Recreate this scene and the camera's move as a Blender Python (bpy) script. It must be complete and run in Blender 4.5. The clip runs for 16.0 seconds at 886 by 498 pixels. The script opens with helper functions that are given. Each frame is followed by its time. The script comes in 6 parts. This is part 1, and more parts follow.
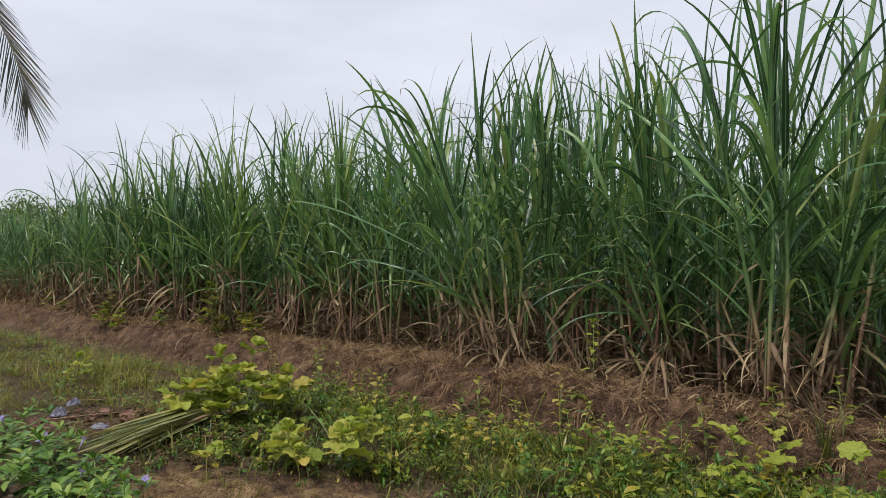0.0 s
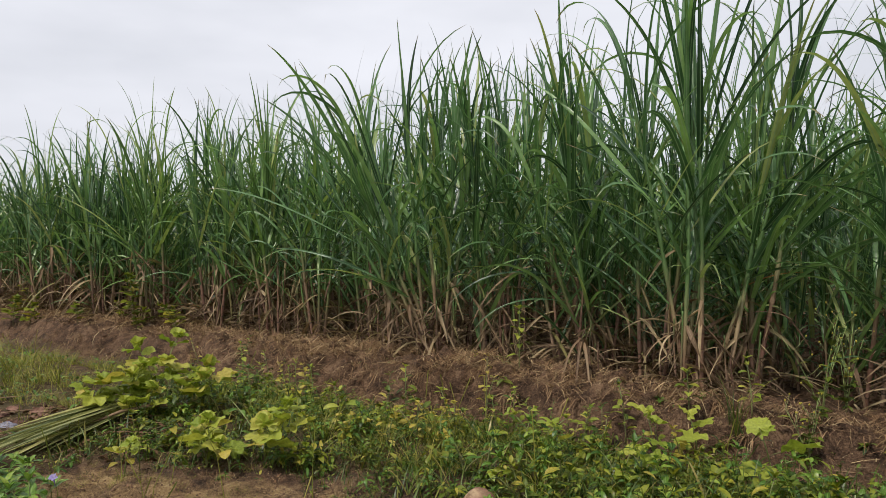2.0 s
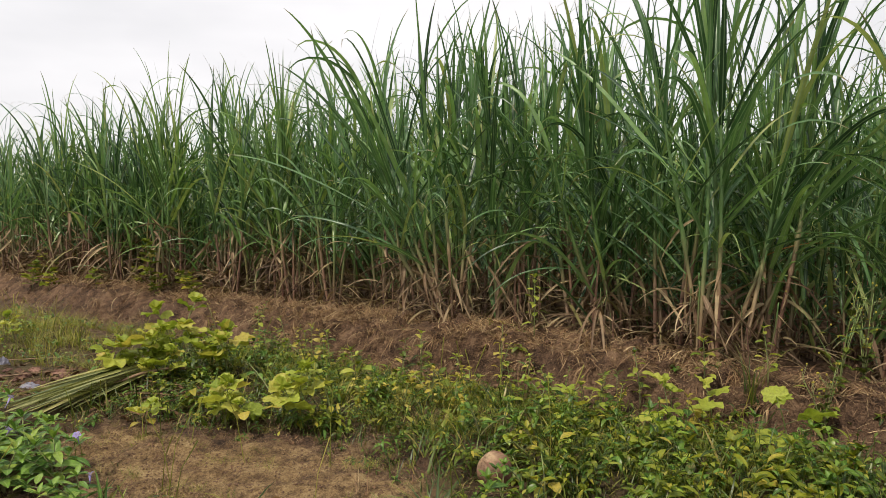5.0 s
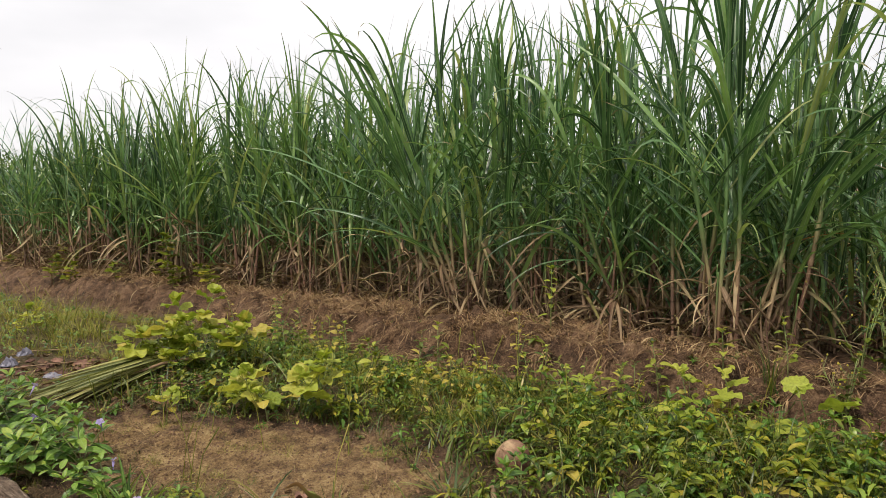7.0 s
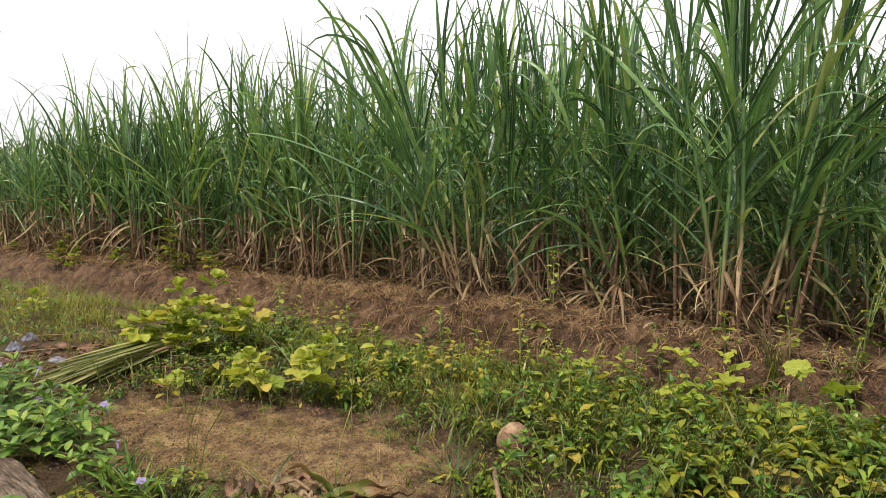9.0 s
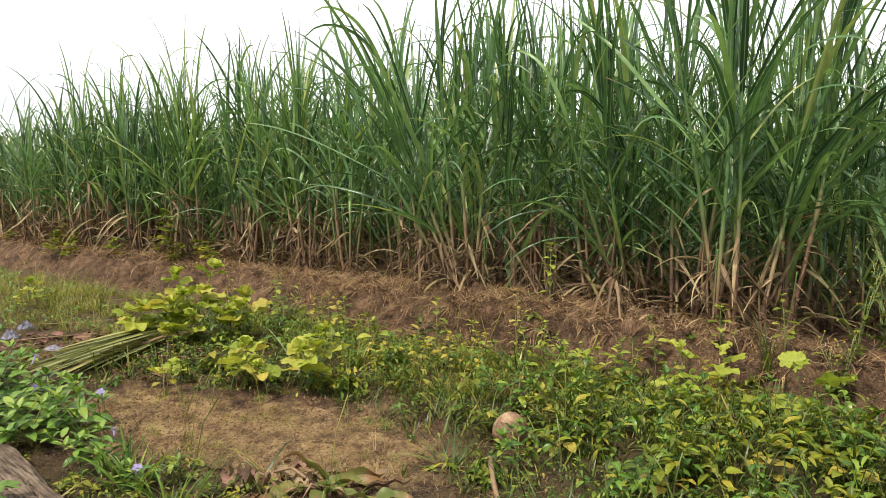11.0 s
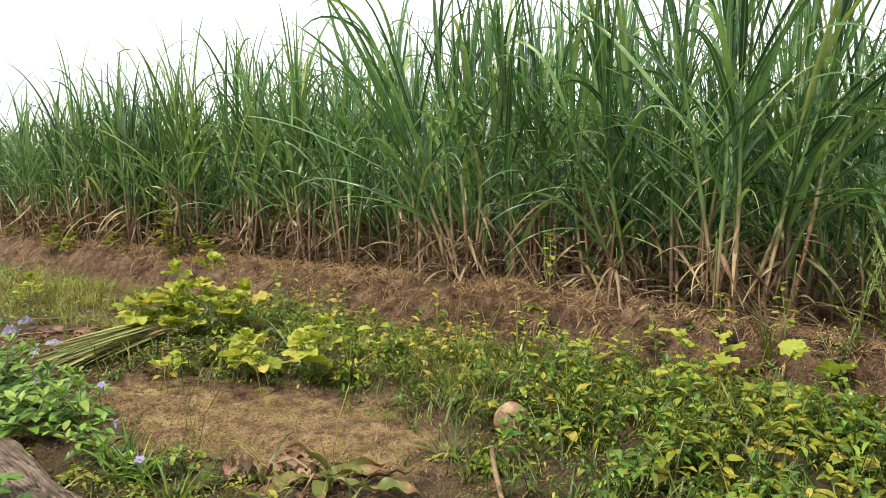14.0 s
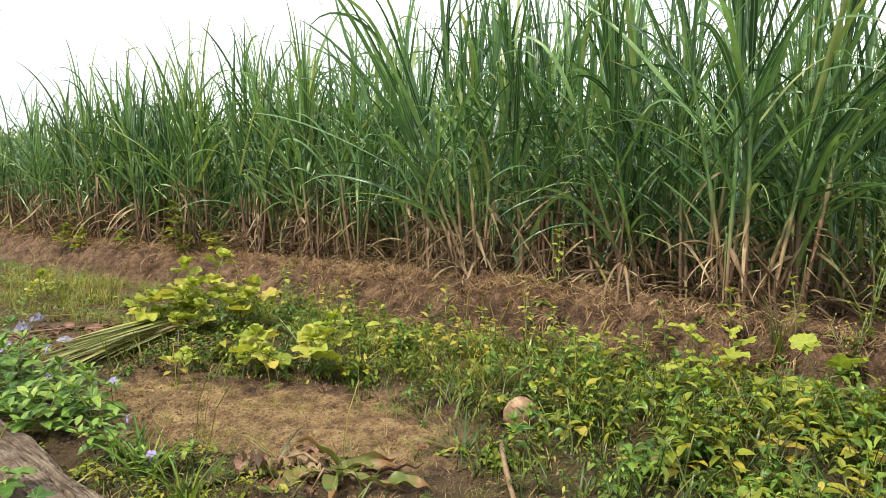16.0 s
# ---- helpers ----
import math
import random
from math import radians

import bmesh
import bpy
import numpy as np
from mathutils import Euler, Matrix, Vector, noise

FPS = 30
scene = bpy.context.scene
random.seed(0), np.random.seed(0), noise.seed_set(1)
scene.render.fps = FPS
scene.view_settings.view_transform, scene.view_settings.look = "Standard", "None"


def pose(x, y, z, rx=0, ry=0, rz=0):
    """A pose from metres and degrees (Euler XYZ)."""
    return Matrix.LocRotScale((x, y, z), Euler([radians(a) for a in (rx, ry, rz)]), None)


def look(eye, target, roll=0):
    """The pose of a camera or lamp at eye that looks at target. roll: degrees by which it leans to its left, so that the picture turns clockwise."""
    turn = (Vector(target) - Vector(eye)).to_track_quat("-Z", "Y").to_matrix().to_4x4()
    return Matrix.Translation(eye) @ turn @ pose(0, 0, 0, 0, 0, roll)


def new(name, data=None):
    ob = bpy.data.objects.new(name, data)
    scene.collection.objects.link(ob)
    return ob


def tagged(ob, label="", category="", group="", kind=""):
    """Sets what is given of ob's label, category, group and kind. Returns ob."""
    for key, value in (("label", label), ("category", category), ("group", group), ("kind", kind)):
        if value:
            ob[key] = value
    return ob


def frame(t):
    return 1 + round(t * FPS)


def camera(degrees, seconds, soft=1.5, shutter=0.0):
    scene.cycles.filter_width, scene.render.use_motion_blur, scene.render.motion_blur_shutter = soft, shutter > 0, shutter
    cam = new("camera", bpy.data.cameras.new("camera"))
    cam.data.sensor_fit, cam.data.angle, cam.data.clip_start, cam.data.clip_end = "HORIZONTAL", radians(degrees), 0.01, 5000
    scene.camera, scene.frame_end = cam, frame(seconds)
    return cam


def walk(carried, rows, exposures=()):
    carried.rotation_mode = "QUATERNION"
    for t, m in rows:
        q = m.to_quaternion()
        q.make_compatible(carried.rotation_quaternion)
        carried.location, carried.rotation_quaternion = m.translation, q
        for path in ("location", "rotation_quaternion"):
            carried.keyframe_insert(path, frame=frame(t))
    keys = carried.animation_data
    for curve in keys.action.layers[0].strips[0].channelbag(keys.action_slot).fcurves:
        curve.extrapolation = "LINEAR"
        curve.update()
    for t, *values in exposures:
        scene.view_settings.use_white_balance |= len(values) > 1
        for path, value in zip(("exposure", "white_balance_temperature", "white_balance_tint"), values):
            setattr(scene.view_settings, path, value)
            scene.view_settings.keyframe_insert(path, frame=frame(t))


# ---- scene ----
cam = camera(64.92, 16.0, soft=0.65)
PATH = [
    (0.0, (-0.0180, -0.0113, 1.5883), (-0.3478, 5.9770, 1.4122), -0.148),
    (0.5, (-0.0114, -0.0077, 1.5837), (-0.2314, 5.9848, 1.3825), -0.160),
    (1.0, (-0.0021, 0.0123, 1.5749), (-0.0837, 6.0078, 1.3559), -0.054),
    (1.5, (0.0150, -0.0008, 1.5822), (0.0689, 5.9935, 1.3274), -0.112),
    (2.0, (0.0467, 0.0030, 1.5715), (0.2807, 5.9925, 1.3061), -0.242),
    (2.5, (0.0644, -0.0002, 1.5739), (0.4628, 5.9764, 1.2242), 0.005),
    (3.0, (0.0592, 0.0133, 1.5692), (0.4137, 5.9896, 1.1709), -0.074),
    (3.5, (0.0501, 0.0125, 1.5616), (0.3039, 5.9912, 1.1254), -0.997),
    (4.0, (0.0370, 0.0121, 1.5534), (0.2709, 5.9891, 1.0835), -0.294),
    (6.5, (0.0020, 0.0040, 1.5076), (0.0245, 5.9807, 0.9798), -0.014),
    (7.0, (-0.0000, -0.0000, 1.5000), (0.0000, 5.9753, 0.9562), 0.000),
    (7.5, (0.0016, -0.0030, 1.4931), (-0.0269, 5.9684, 0.9082), -0.223),
    (8.0, (-0.0002, 0.0005, 1.4847), (-0.0260, 5.9683, 0.8647), -0.154),
    (8.5, (0.0023, -0.0024, 1.4829), (-0.0365, 5.9640, 0.8504), -0.208),
    (9.0, (0.0040, -0.0040, 1.4763), (-0.0214, 5.9610, 0.8290), -0.019),
    (11.5, (0.0034, -0.0065, 1.4558), (0.0039, 5.9496, 0.7319), 0.379),
    (12.0, (0.0035, -0.0056, 1.4556), (0.0054, 5.9486, 0.7155), 0.324),
    (12.5, (-0.0031, -0.0050, 1.4501), (0.0145, 5.9493, 0.7114), 0.390),
    (13.0, (0.0031, -0.0056, 1.4464), (0.0157, 5.9481, 0.7024), 0.166),
    (13.5, (-0.0009, -0.0076, 1.4487), (0.0055, 5.9454, 0.6992), 0.138),
    (14.0, (-0.0000, -0.0057, 1.4427), (0.0068, 5.9457, 0.6807), -0.045),
    (14.5, (0.0016, -0.0056, 1.4394), (0.0151, 5.9451, 0.6723), 0.132),
    (15.0, (0.0033, -0.0036, 1.4334), (0.0167, 5.9491, 0.6817), 0.216),
    (15.5, (0.0011, -0.0079, 1.4366), (-0.0104, 5.9450, 0.6864), 0.118),
    (16.0, (-0.0058, -0.0085, 1.4318), (-0.0661, 5.9395, 0.6462), -0.352),
]
EXPOSURES = [(0.0, -0.99, 6350, 10), (1.5, -0.93, 6550, 9.5), (3.0, -0.8, 6900, 10), (4.0, -0.72, 7050, 10), (7.0, -0.6, 7150, 10), (9.0, -0.43, 7150, 9), (11.5, -0.2, 7100, 6.5), (14.0, -0.08, 7000, 5), (16.0, -0.02, 6950, 5)]
walk(cam, [(t, look(e, g, r)) for t, e, g, r in PATH], EXPOSURES)

# ---- world, sun ----
SUN_EL, SUN_AZ = radians(60), radians(224)
world = bpy.data.worlds.new("overcast_sky")
scene.world = world
world.use_nodes = True
wn, wl = world.node_tree.nodes, world.node_tree.links
wn.clear()
w_out, w_bg = wn.new("ShaderNodeOutputWorld"), wn.new("ShaderNodeBackground")
w_sky = wn.new("ShaderNodeTexSky")
w_sky.sky_type, w_sky.sun_disc = "NISHITA", False
w_sky.sun_elevation, w_sky.sun_rotation = SUN_EL, SUN_AZ
w_sky.air_density, w_sky.dust_density = 1.0, 2.0
w_co, w_map = wn.new("ShaderNodeTexCoord"), wn.new("ShaderNodeMapping")
w_map.inputs["Scale"].default_value = (1.4, 1.4, 4.5)
w_noise, w_ramp = wn.new("ShaderNodeTexNoise"), wn.new("ShaderNodeValToRGB")
w_noise.inputs["Scale"].default_value = 1.7
w_noise.inputs["Detail"].default_value = 5
w_noise.inputs["Roughness"].default_value = 0.5
w_ramp.color_ramp.elements[0].position, w_ramp.color_ramp.elements[1].position = 0.36, 0.66
w_ramp.color_ramp.elements[0].color, w_ramp.color_ramp.elements[1].color = (0.8, 0.8, 0.8, 1), (1, 1, 1, 1)
w_mix = wn.new("ShaderNodeMix")
w_mix.data_type = "RGBA"
w_mix.inputs[7].default_value = (18.2, 18.8, 20.8, 1)
w_bg.inputs["Strength"].default_value = 0.088
wl.new(w_co.outputs["Generated"], w_map.inputs["Vector"])
wl.new(w_map.outputs["Vector"], w_noise.inputs["Vector"])
wl.new(w_noise.outputs["Fac"], w_ramp.inputs["Fac"])
wl.new(w_ramp.outputs["Color"], w_mix.inputs[0])
wl.new(w_sky.outputs["Color"], w_mix.inputs[6])
wl.new(w_mix.outputs[2], w_bg.inputs["Color"])
wl.new(w_bg.outputs["Background"], w_out.inputs["Surface"])

sun_data = bpy.data.lights.new("sun", "SUN")
sun_data.energy, sun_data.angle, sun_data.color = 5.0, radians(3), (1.0, 0.95, 0.86)
sun = new("sun", sun_data)
sun_way = Vector((math.sin(SUN_AZ) * math.cos(SUN_EL), math.cos(SUN_AZ) * math.cos(SUN_EL), math.sin(SUN_EL)))
sun.matrix_world = look(sun_way * 40, (0, 0, 0))

# ---- materials ----


def nodes_of(name):
    m = bpy.data.materials.new(name)
    m.use_nodes = True
    t = m.node_tree
    t.nodes.clear()
    return m, t.nodes, t.links


def ramp_of(n, stops):
    r = n.new("ShaderNodeValToRGB")
    e = r.color_ramp.elements
    while len(e) < len(stops):
        e.new(0.5)
    for el, (p, c) in zip(e, stops):
        el.position, el.color = p, (*c, 1)
    return r


def math_of(n, l, op, a, b=None, clamp=False):
    k = n.new("ShaderNodeMath")
    k.operation, k.use_clamp = op, clamp
    for i, v in enumerate((a, b)):
        if v is None:
            continue
        if isinstance(v, (int, float)):
            k.inputs[i].default_value = v
        else:
            l.new(v, k.inputs[i])
    return k.outputs[0]


def mix_of(n, l, fac, a, b, blend="MIX"):
    k = n.new("ShaderNodeMix")
    k.data_type, k.blend_type = "RGBA", blend
    for i, v in ((0, fac), (6, a), (7, b)):
        if isinstance(v, (int, float)):
            k.inputs[i].default_value = v
        elif isinstance(v, tuple):
            k.inputs[i].default_value = (*v, 1)
        else:
            l.new(v, k.inputs[i])
    return k.outputs[2]


def noise_of(n, l, scale, detail=4, rough=0.55, vector=None, stretch=None):
    k = n.new("ShaderNodeTexNoise")
    k.inputs["Scale"].default_value, k.inputs["Detail"].default_value = scale, detail
    k.inputs["Roughness"].default_value = rough
    if vector is None:
        vector = n.new("ShaderNodeTexCoord").outputs["Object"]
    if stretch:
        mp = n.new("ShaderNodeMapping")
        mp.inputs["Scale"].default_value = stretch
        l.new(vector, mp.inputs["Vector"])
        vector = mp.outputs["Vector"]
    l.new(vector, k.inputs["Vector"])
    return k.outputs["Fac"]


def bump_of(n, l, height, strength, distance):
    b = n.new("ShaderNodeBump")
    b.inputs["Strength"].default_value, b.inputs["Distance"].default_value = strength, distance
    l.new(height, b.inputs["Height"])
    return b.outputs["Normal"]


def foliage(name, stops, gloss=0.34, rib=(0.2, 0.3, 0.12), rib_width=0.07, rough=0.45, through_light=0.3, tip=None, tip_from=0.8, grain=40.0, spots=None):
    """A leaf: a colour per leaf out of the stops, a paler midrib, faint veins, blotches, a dry tip, and light that comes through it."""
    m, n, l = nodes_of(name)
    info, geo = n.new("ShaderNodeObjectInfo"), n.new("ShaderNodeNewGeometry")
    rnd = math_of(n, l, "FRACT", math_of(n, l, "ADD", info.outputs["Random"], geo.outputs["Random Per Island"]))
    ramp = ramp_of(n, stops)
    l.new(rnd, ramp.inputs["Fac"])
    col = ramp.outputs["Color"]
    uv = n.new("ShaderNodeUVMap")
    sep = n.new("ShaderNodeSeparateXYZ")
    l.new(uv.outputs["UV"], sep.inputs[0])
    u, v = sep.outputs["X"], sep.outputs["Y"]
    blotch = noise_of(n, l, 9, 3)
    shade = ramp_of(n, [(0.3, (0.72, 0.74, 0.7)), (0.7, (1.2, 1.18, 1.1))])
    l.new(blotch, shade.inputs["Fac"])
    col = mix_of(n, l, 1.0, col, shade.outputs["Color"], "MULTIPLY")
    if spots:
        sp = ramp_of(n, [(0.56, (0, 0, 0)), (0.68, (1, 1, 1))])
        l.new(noise_of(n, l, 22, 3, 0.6), sp.inputs["Fac"])
        col = mix_of(n, l, math_of(n, l, "MULTIPLY", sp.outputs["Color"], 0.7), col, spots)
    # fine lengthwise veins
    vein = math_of(n, l, "SINE", math_of(n, l, "MULTIPLY", u, grain))
    vein = math_of(n, l, "ADD", math_of(n, l, "MULTIPLY", vein, 0.06), 1.0)
    col = mix_of(n, l, 1.0, col, mix_of(n, l, vein, (0, 0, 0), (1, 1, 1)), "MULTIPLY") if grain else col
    off = math_of(n, l, "ABSOLUTE", math_of(n, l, "SUBTRACT", u, 0.5))
    ribm = math_of(n, l, "SUBTRACT", 1.0, math_of(n, l, "DIVIDE", off, rib_width), clamp=True)
    col = mix_of(n, l, ribm, col, rib)
    if tip:
        tm = math_of(n, l, "SUBTRACT", math_of(n, l, "ADD", v, math_of(n, l, "MULTIPLY", blotch, 0.25)), tip_from + 0.12)
        tm = math_of(n, l, "MULTIPLY", tm, 9.0, clamp=True)
        col = mix_of(n, l, tm, col, tip)
    p, tr, mx, o = (n.new("ShaderNode" + k) for k in ("BsdfPrincipled", "BsdfTranslucent", "MixShader", "OutputMaterial"))
    l.new(col, p.inputs["Base Color"])
    p.inputs["Roughness"].default_value = rough
    p.inputs["Specular IOR Level"].default_value = gloss
    l.new(bump_of(n, l, blotch, 0.25, 0.01), p.inputs["Normal"])
    l.new(mix_of(n, l, 1.0, col, (1.12, 1.15, 0.68), "MULTIPLY"), tr.inputs["Color"])
    mx.inputs[0].default_value = through_light
    l.new(p.outputs[0], mx.inputs[1]), l.new(tr.outputs[0], mx.inputs[2])
    l.new(mx.outputs[0], o.inputs["Surface"])
    return m


# brighter, yellower copy of the cane leaf: the look of lit stools, put into colour
M_CANE_LIT = foliage("young_cane_leaf", [(0, (0.06, 0.13, 0.04)), (0.4, (0.13, 0.25, 0.075)), (0.8, (0.22, 0.37, 0.11)), (1, (0.38, 0.43, 0.14))],
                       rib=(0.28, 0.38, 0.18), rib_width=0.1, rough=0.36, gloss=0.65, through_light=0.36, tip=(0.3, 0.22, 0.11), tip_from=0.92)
M_CANE = foliage("cane_leaf", [(0, (0.02, 0.062, 0.026)), (0.3, (0.06, 0.148, 0.056)), (0.65, (0.126, 0.258, 0.098)), (0.88, (0.22, 0.37, 0.13)), (1, (0.36, 0.4, 0.15))],
                 rib=(0.24, 0.34, 0.2), rib_width=0.1, rough=0.36, gloss=0.68, through_light=0.33, tip=(0.3, 0.22, 0.11), tip_from=0.9)
M_DEAD = foliage("dry_cane_leaf", [(0, (0.08, 0.046, 0.028)), (0.35, (0.17, 0.105, 0.065)), (0.65, (0.31, 0.215, 0.135)), (0.88, (0.46, 0.35, 0.22)), (1, (0.16, 0.15, 0.045))],
                 rib=(0.34, 0.25, 0.15), rough=0.65, through_light=0.2, grain=60)
M_PALE = foliage("pale_cane_leaf", [(0, (0.3, 0.36, 0.12)), (1, (0.42, 0.44, 0.17))], rib=(0.5, 0.5, 0.28), rough=0.4, through_light=0.3)
M_RED = foliage("rusty_leaf", [(0, (0.33, 0.13, 0.045)), (1, (0.4, 0.17, 0.06))], rib=(0.5, 0.28, 0.12), rough=0.6, through_light=0.3)
M_LOBED = foliage("lobed_leaf", [(0, (0.22, 0.29, 0.04)), (0.5, (0.33, 0.39, 0.06)), (0.85, (0.43, 0.45, 0.085)), (1, (0.48, 0.4, 0.1))],
                  rib=(0.42, 0.5, 0.13), rib_width=0.05, rough=0.5, through_light=0.38, grain=0, spots=(0.38, 0.37, 0.07))
M_SMOOTH = foliage("smooth_leaf", [(0, (0.034, 0.084, 0.012)), (0.4, (0.065, 0.14, 0.019)), (0.75, (0.125, 0.22, 0.03)), (1, (0.26, 0.33, 0.05))],
                   rib=(0.2, 0.3, 0.09), rib_width=0.06, rough=0.35, through_light=0.2, grain=0)
M_GLOSSY = foliage("glossy_leaf", [(0, (0.048, 0.115, 0.02)), (0.4, (0.09, 0.185, 0.03)), (0.75, (0.16, 0.275, 0.045)), (1, (0.3, 0.37, 0.07))],
                   rib=(0.24, 0.34, 0.1), rib_width=0.06, rough=0.35, through_light=0.26, grain=0)
M_HERB = foliage("herb_leaf", [(0, (0.018, 0.038, 0.005)), (0.35, (0.045, 0.08, 0.009)), (0.72, (0.115, 0.165, 0.018)), (0.95, (0.22, 0.24, 0.03)), (1, (0.36, 0.29, 0.055))],
                 rib=(0.17, 0.2, 0.05), rough=0.42, through_light=0.2, grain=0, spots=(0.19, 0.13, 0.035))
M_BRIGHT = foliage("bright_herb_leaf", [(0, (0.065, 0.1, 0.008)), (0.45, (0.14, 0.18, 0.014)), (0.8, (0.25, 0.27, 0.026)), (1, (0.42, 0.34, 0.055))],
                   rib=(0.18, 0.23, 0.05), rib_width=0.06, rough=0.42, through_light=0.32, grain=0, spots=(0.3, 0.27, 0.05))
M_YELLOW = foliage("yellow_leaf", [(0, (0.3, 0.25, 0.04)), (0.6, (0.45, 0.36, 0.06)), (1, (0.5, 0.42, 0.12))], rib=(0.45, 0.38, 0.12), rough=0.55, through_light=0.3, grain=0, spots=(0.32, 0.2, 0.06))
M_GRASS = foliage("grass_blade", [(0, (0.018, 0.042, 0.006)), (0.45, (0.05, 0.09, 0.011)), (0.8, (0.115, 0.15, 0.02)), (1, (0.3, 0.23, 0.07))],
                  rib=(0.12, 0.16, 0.04), rough=0.38, through_light=0.2, grain=0)
M_GREENBLADE = foliage("fresh_grass_blade", [(0, (0.055, 0.12, 0.016)), (0.5, (0.12, 0.215, 0.03)), (1, (0.26, 0.32, 0.06))], rib=(0.22, 0.32, 0.08), rough=0.38, through_light=0.28, grain=0)
M_GOLDGRASS = foliage("yellowish_grass_blade", [(0, (0.09, 0.12, 0.016)), (0.35, (0.19, 0.21, 0.03)), (0.7, (0.31, 0.3, 0.055)), (1, (0.46, 0.37, 0.12))], rib=(0.25, 0.26, 0.07), rough=0.5, through_light=0.3, grain=0)
M_STRAW = foliage("straw", [(0, (0.11, 0.055, 0.03)), (0.4, (0.22, 0.125, 0.068)), (0.8, (0.37, 0.24, 0.135)), (1, (0.55, 0.42, 0.25))], rib=(0.3, 0.19, 0.1), rough=0.75, through_light=0.1, grain=0)
M_HAY = foliage("pale_hay", [(0, (0.07, 0.04, 0.02)), (0.4, (0.16, 0.1, 0.045)), (0.75, (0.3, 0.2, 0.09)), (1, (0.5, 0.38, 0.2))], rib=(0.45, 0.34, 0.17), rough=0.75, through_light=0.1, grain=0)
M_FROND = foliage("fallen_frond_leaflet", [(0, (0.1, 0.13, 0.05)), (0.4, (0.24, 0.25, 0.085)), (0.75, (0.38, 0.35, 0.14)), (1, (0.17, 0.21, 0.11))],
                  rib=(0.5, 0.46, 0.22), rib_width=0.1, rough=0.5, through_light=0.15)
M_PALM = foliage("palm_leaflet", [(0, (0.045, 0.05, 0.04)), (0.6, (0.08, 0.08, 0.06)), (1, (0.17, 0.13, 0.07))], rib=(0.14, 0.13, 0.06), rough=0.5, through_light=0.12)
M_BROAD = foliage("wilting_leaf", [(0, (0.07, 0.11, 0.02)), (0.6, (0.13, 0.16, 0.035)), (1, (0.22, 0.2, 0.06))], rib=(0.3, 0.3, 0.13), rib_width=0.05, rough=0.45,
                  through_light=0.2, tip=(0.22, 0.12, 0.05), tip_from=0.62, grain=90, spots=(0.2, 0.12, 0.05))
M_BROWNLEAF = foliage("brown_litter_leaf", [(0, (0.07, 0.035, 0.02)), (0.5, (0.14, 0.07, 0.04)), (0.85, (0.2, 0.11, 0.06)), (1, (0.34, 0.22, 0.12))], rib=(0.22, 0.13, 0.07), rough=0.7, through_light=0.1, grain=30)
M_PETAL = foliage("petal", [(0, (0.36, 0.3, 0.66)), (1, (0.5, 0.42, 0.75))], rib=(0.3, 0.22, 0.55), rough=0.6, through_light=0.35, grain=0)
M_BUD = foliage("bud", [(0, (0.3, 0.26, 0.04)), (1, (0.5, 0.4, 0.07))], rib=(0.5, 0.45, 0.1), rough=0.6, through_light=0.2, grain=0)


def stem_material(name, low, high, joint, level, spread, sheath=None):
    """A stalk: one colour below, another above, with darker joints and long streaks. The UV's y counts metres."""
    m, n, l = nodes_of(name)
    uv, sep = n.new("ShaderNodeUVMap"), n.new("ShaderNodeSeparateXYZ")
    l.new(uv.outputs["UV"], sep.inputs[0])
    info, geo = n.new("ShaderNodeObjectInfo"), n.new("ShaderNodeNewGeometry")
    rnd = math_of(n, l, "FRACT", math_of(n, l, "ADD", info.outputs["Random"], geo.outputs["Random Per Island"]))
    nz = noise_of(n, l, 6, 4, 0.6, stretch=(6, 6, 1))
    lowr = ramp_of(n, low)
    l.new(math_of(n, l, "FRACT", math_of(n, l, "ADD", rnd, math_of(n, l, "MULTIPLY", nz, 0.55))), lowr.inputs["Fac"])
    at = math_of(n, l, "ADD", sep.outputs["Y"], math_of(n, l, "MULTIPLY", math_of(n, l, "SUBTRACT", rnd, 0.5), spread))
    f = math_of(n, l, "MULTIPLY", math_of(n, l, "SUBTRACT", math_of(n, l, "ADD", at, math_of(n, l, "MULTIPLY", nz, 0.25)), level), 2.2, clamp=True)
    base = lowr.outputs["Color"]
    if sheath:
        up = math_of(n, l, "MULTIPLY", math_of(n, l, "SUBTRACT", math_of(n, l, "ADD", at, math_of(n, l, "MULTIPLY", nz, 0.3)), 0.5), 2.5, clamp=True)
        base = mix_of(n, l, up, base, mix_of(n, l, nz, sheath, tuple(0.55 * k for k in sheath)))
    col = mix_of(n, l, f, base, high)
    ring = math_of(n, l, "FRACT", math_of(n, l, "DIVIDE", sep.outputs["Y"], 0.13))
    ringm = math_of(n, l, "GREATER_THAN", ring, 0.9)
    ringm = math_of(n, l, "MULTIPLY", ringm, math_of(n, l, "MULTIPLY", math_of(n, l, "SUBTRACT", 0.6, at), 2.0, clamp=True))
    col = mix_of(n, l, ringm, col, joint)
    p, o = n.new("ShaderNodeBsdfPrincipled"), n.new("ShaderNodeOutputMaterial")
    l.new(col, p.inputs["Base Color"])
    p.inputs["Roughness"].default_value = 0.6
    l.new(bump_of(n, l, nz, 0.5, 0.01), p.inputs["Normal"])
    l.new(p.outputs[0], o.inputs["Surface"])
    return m


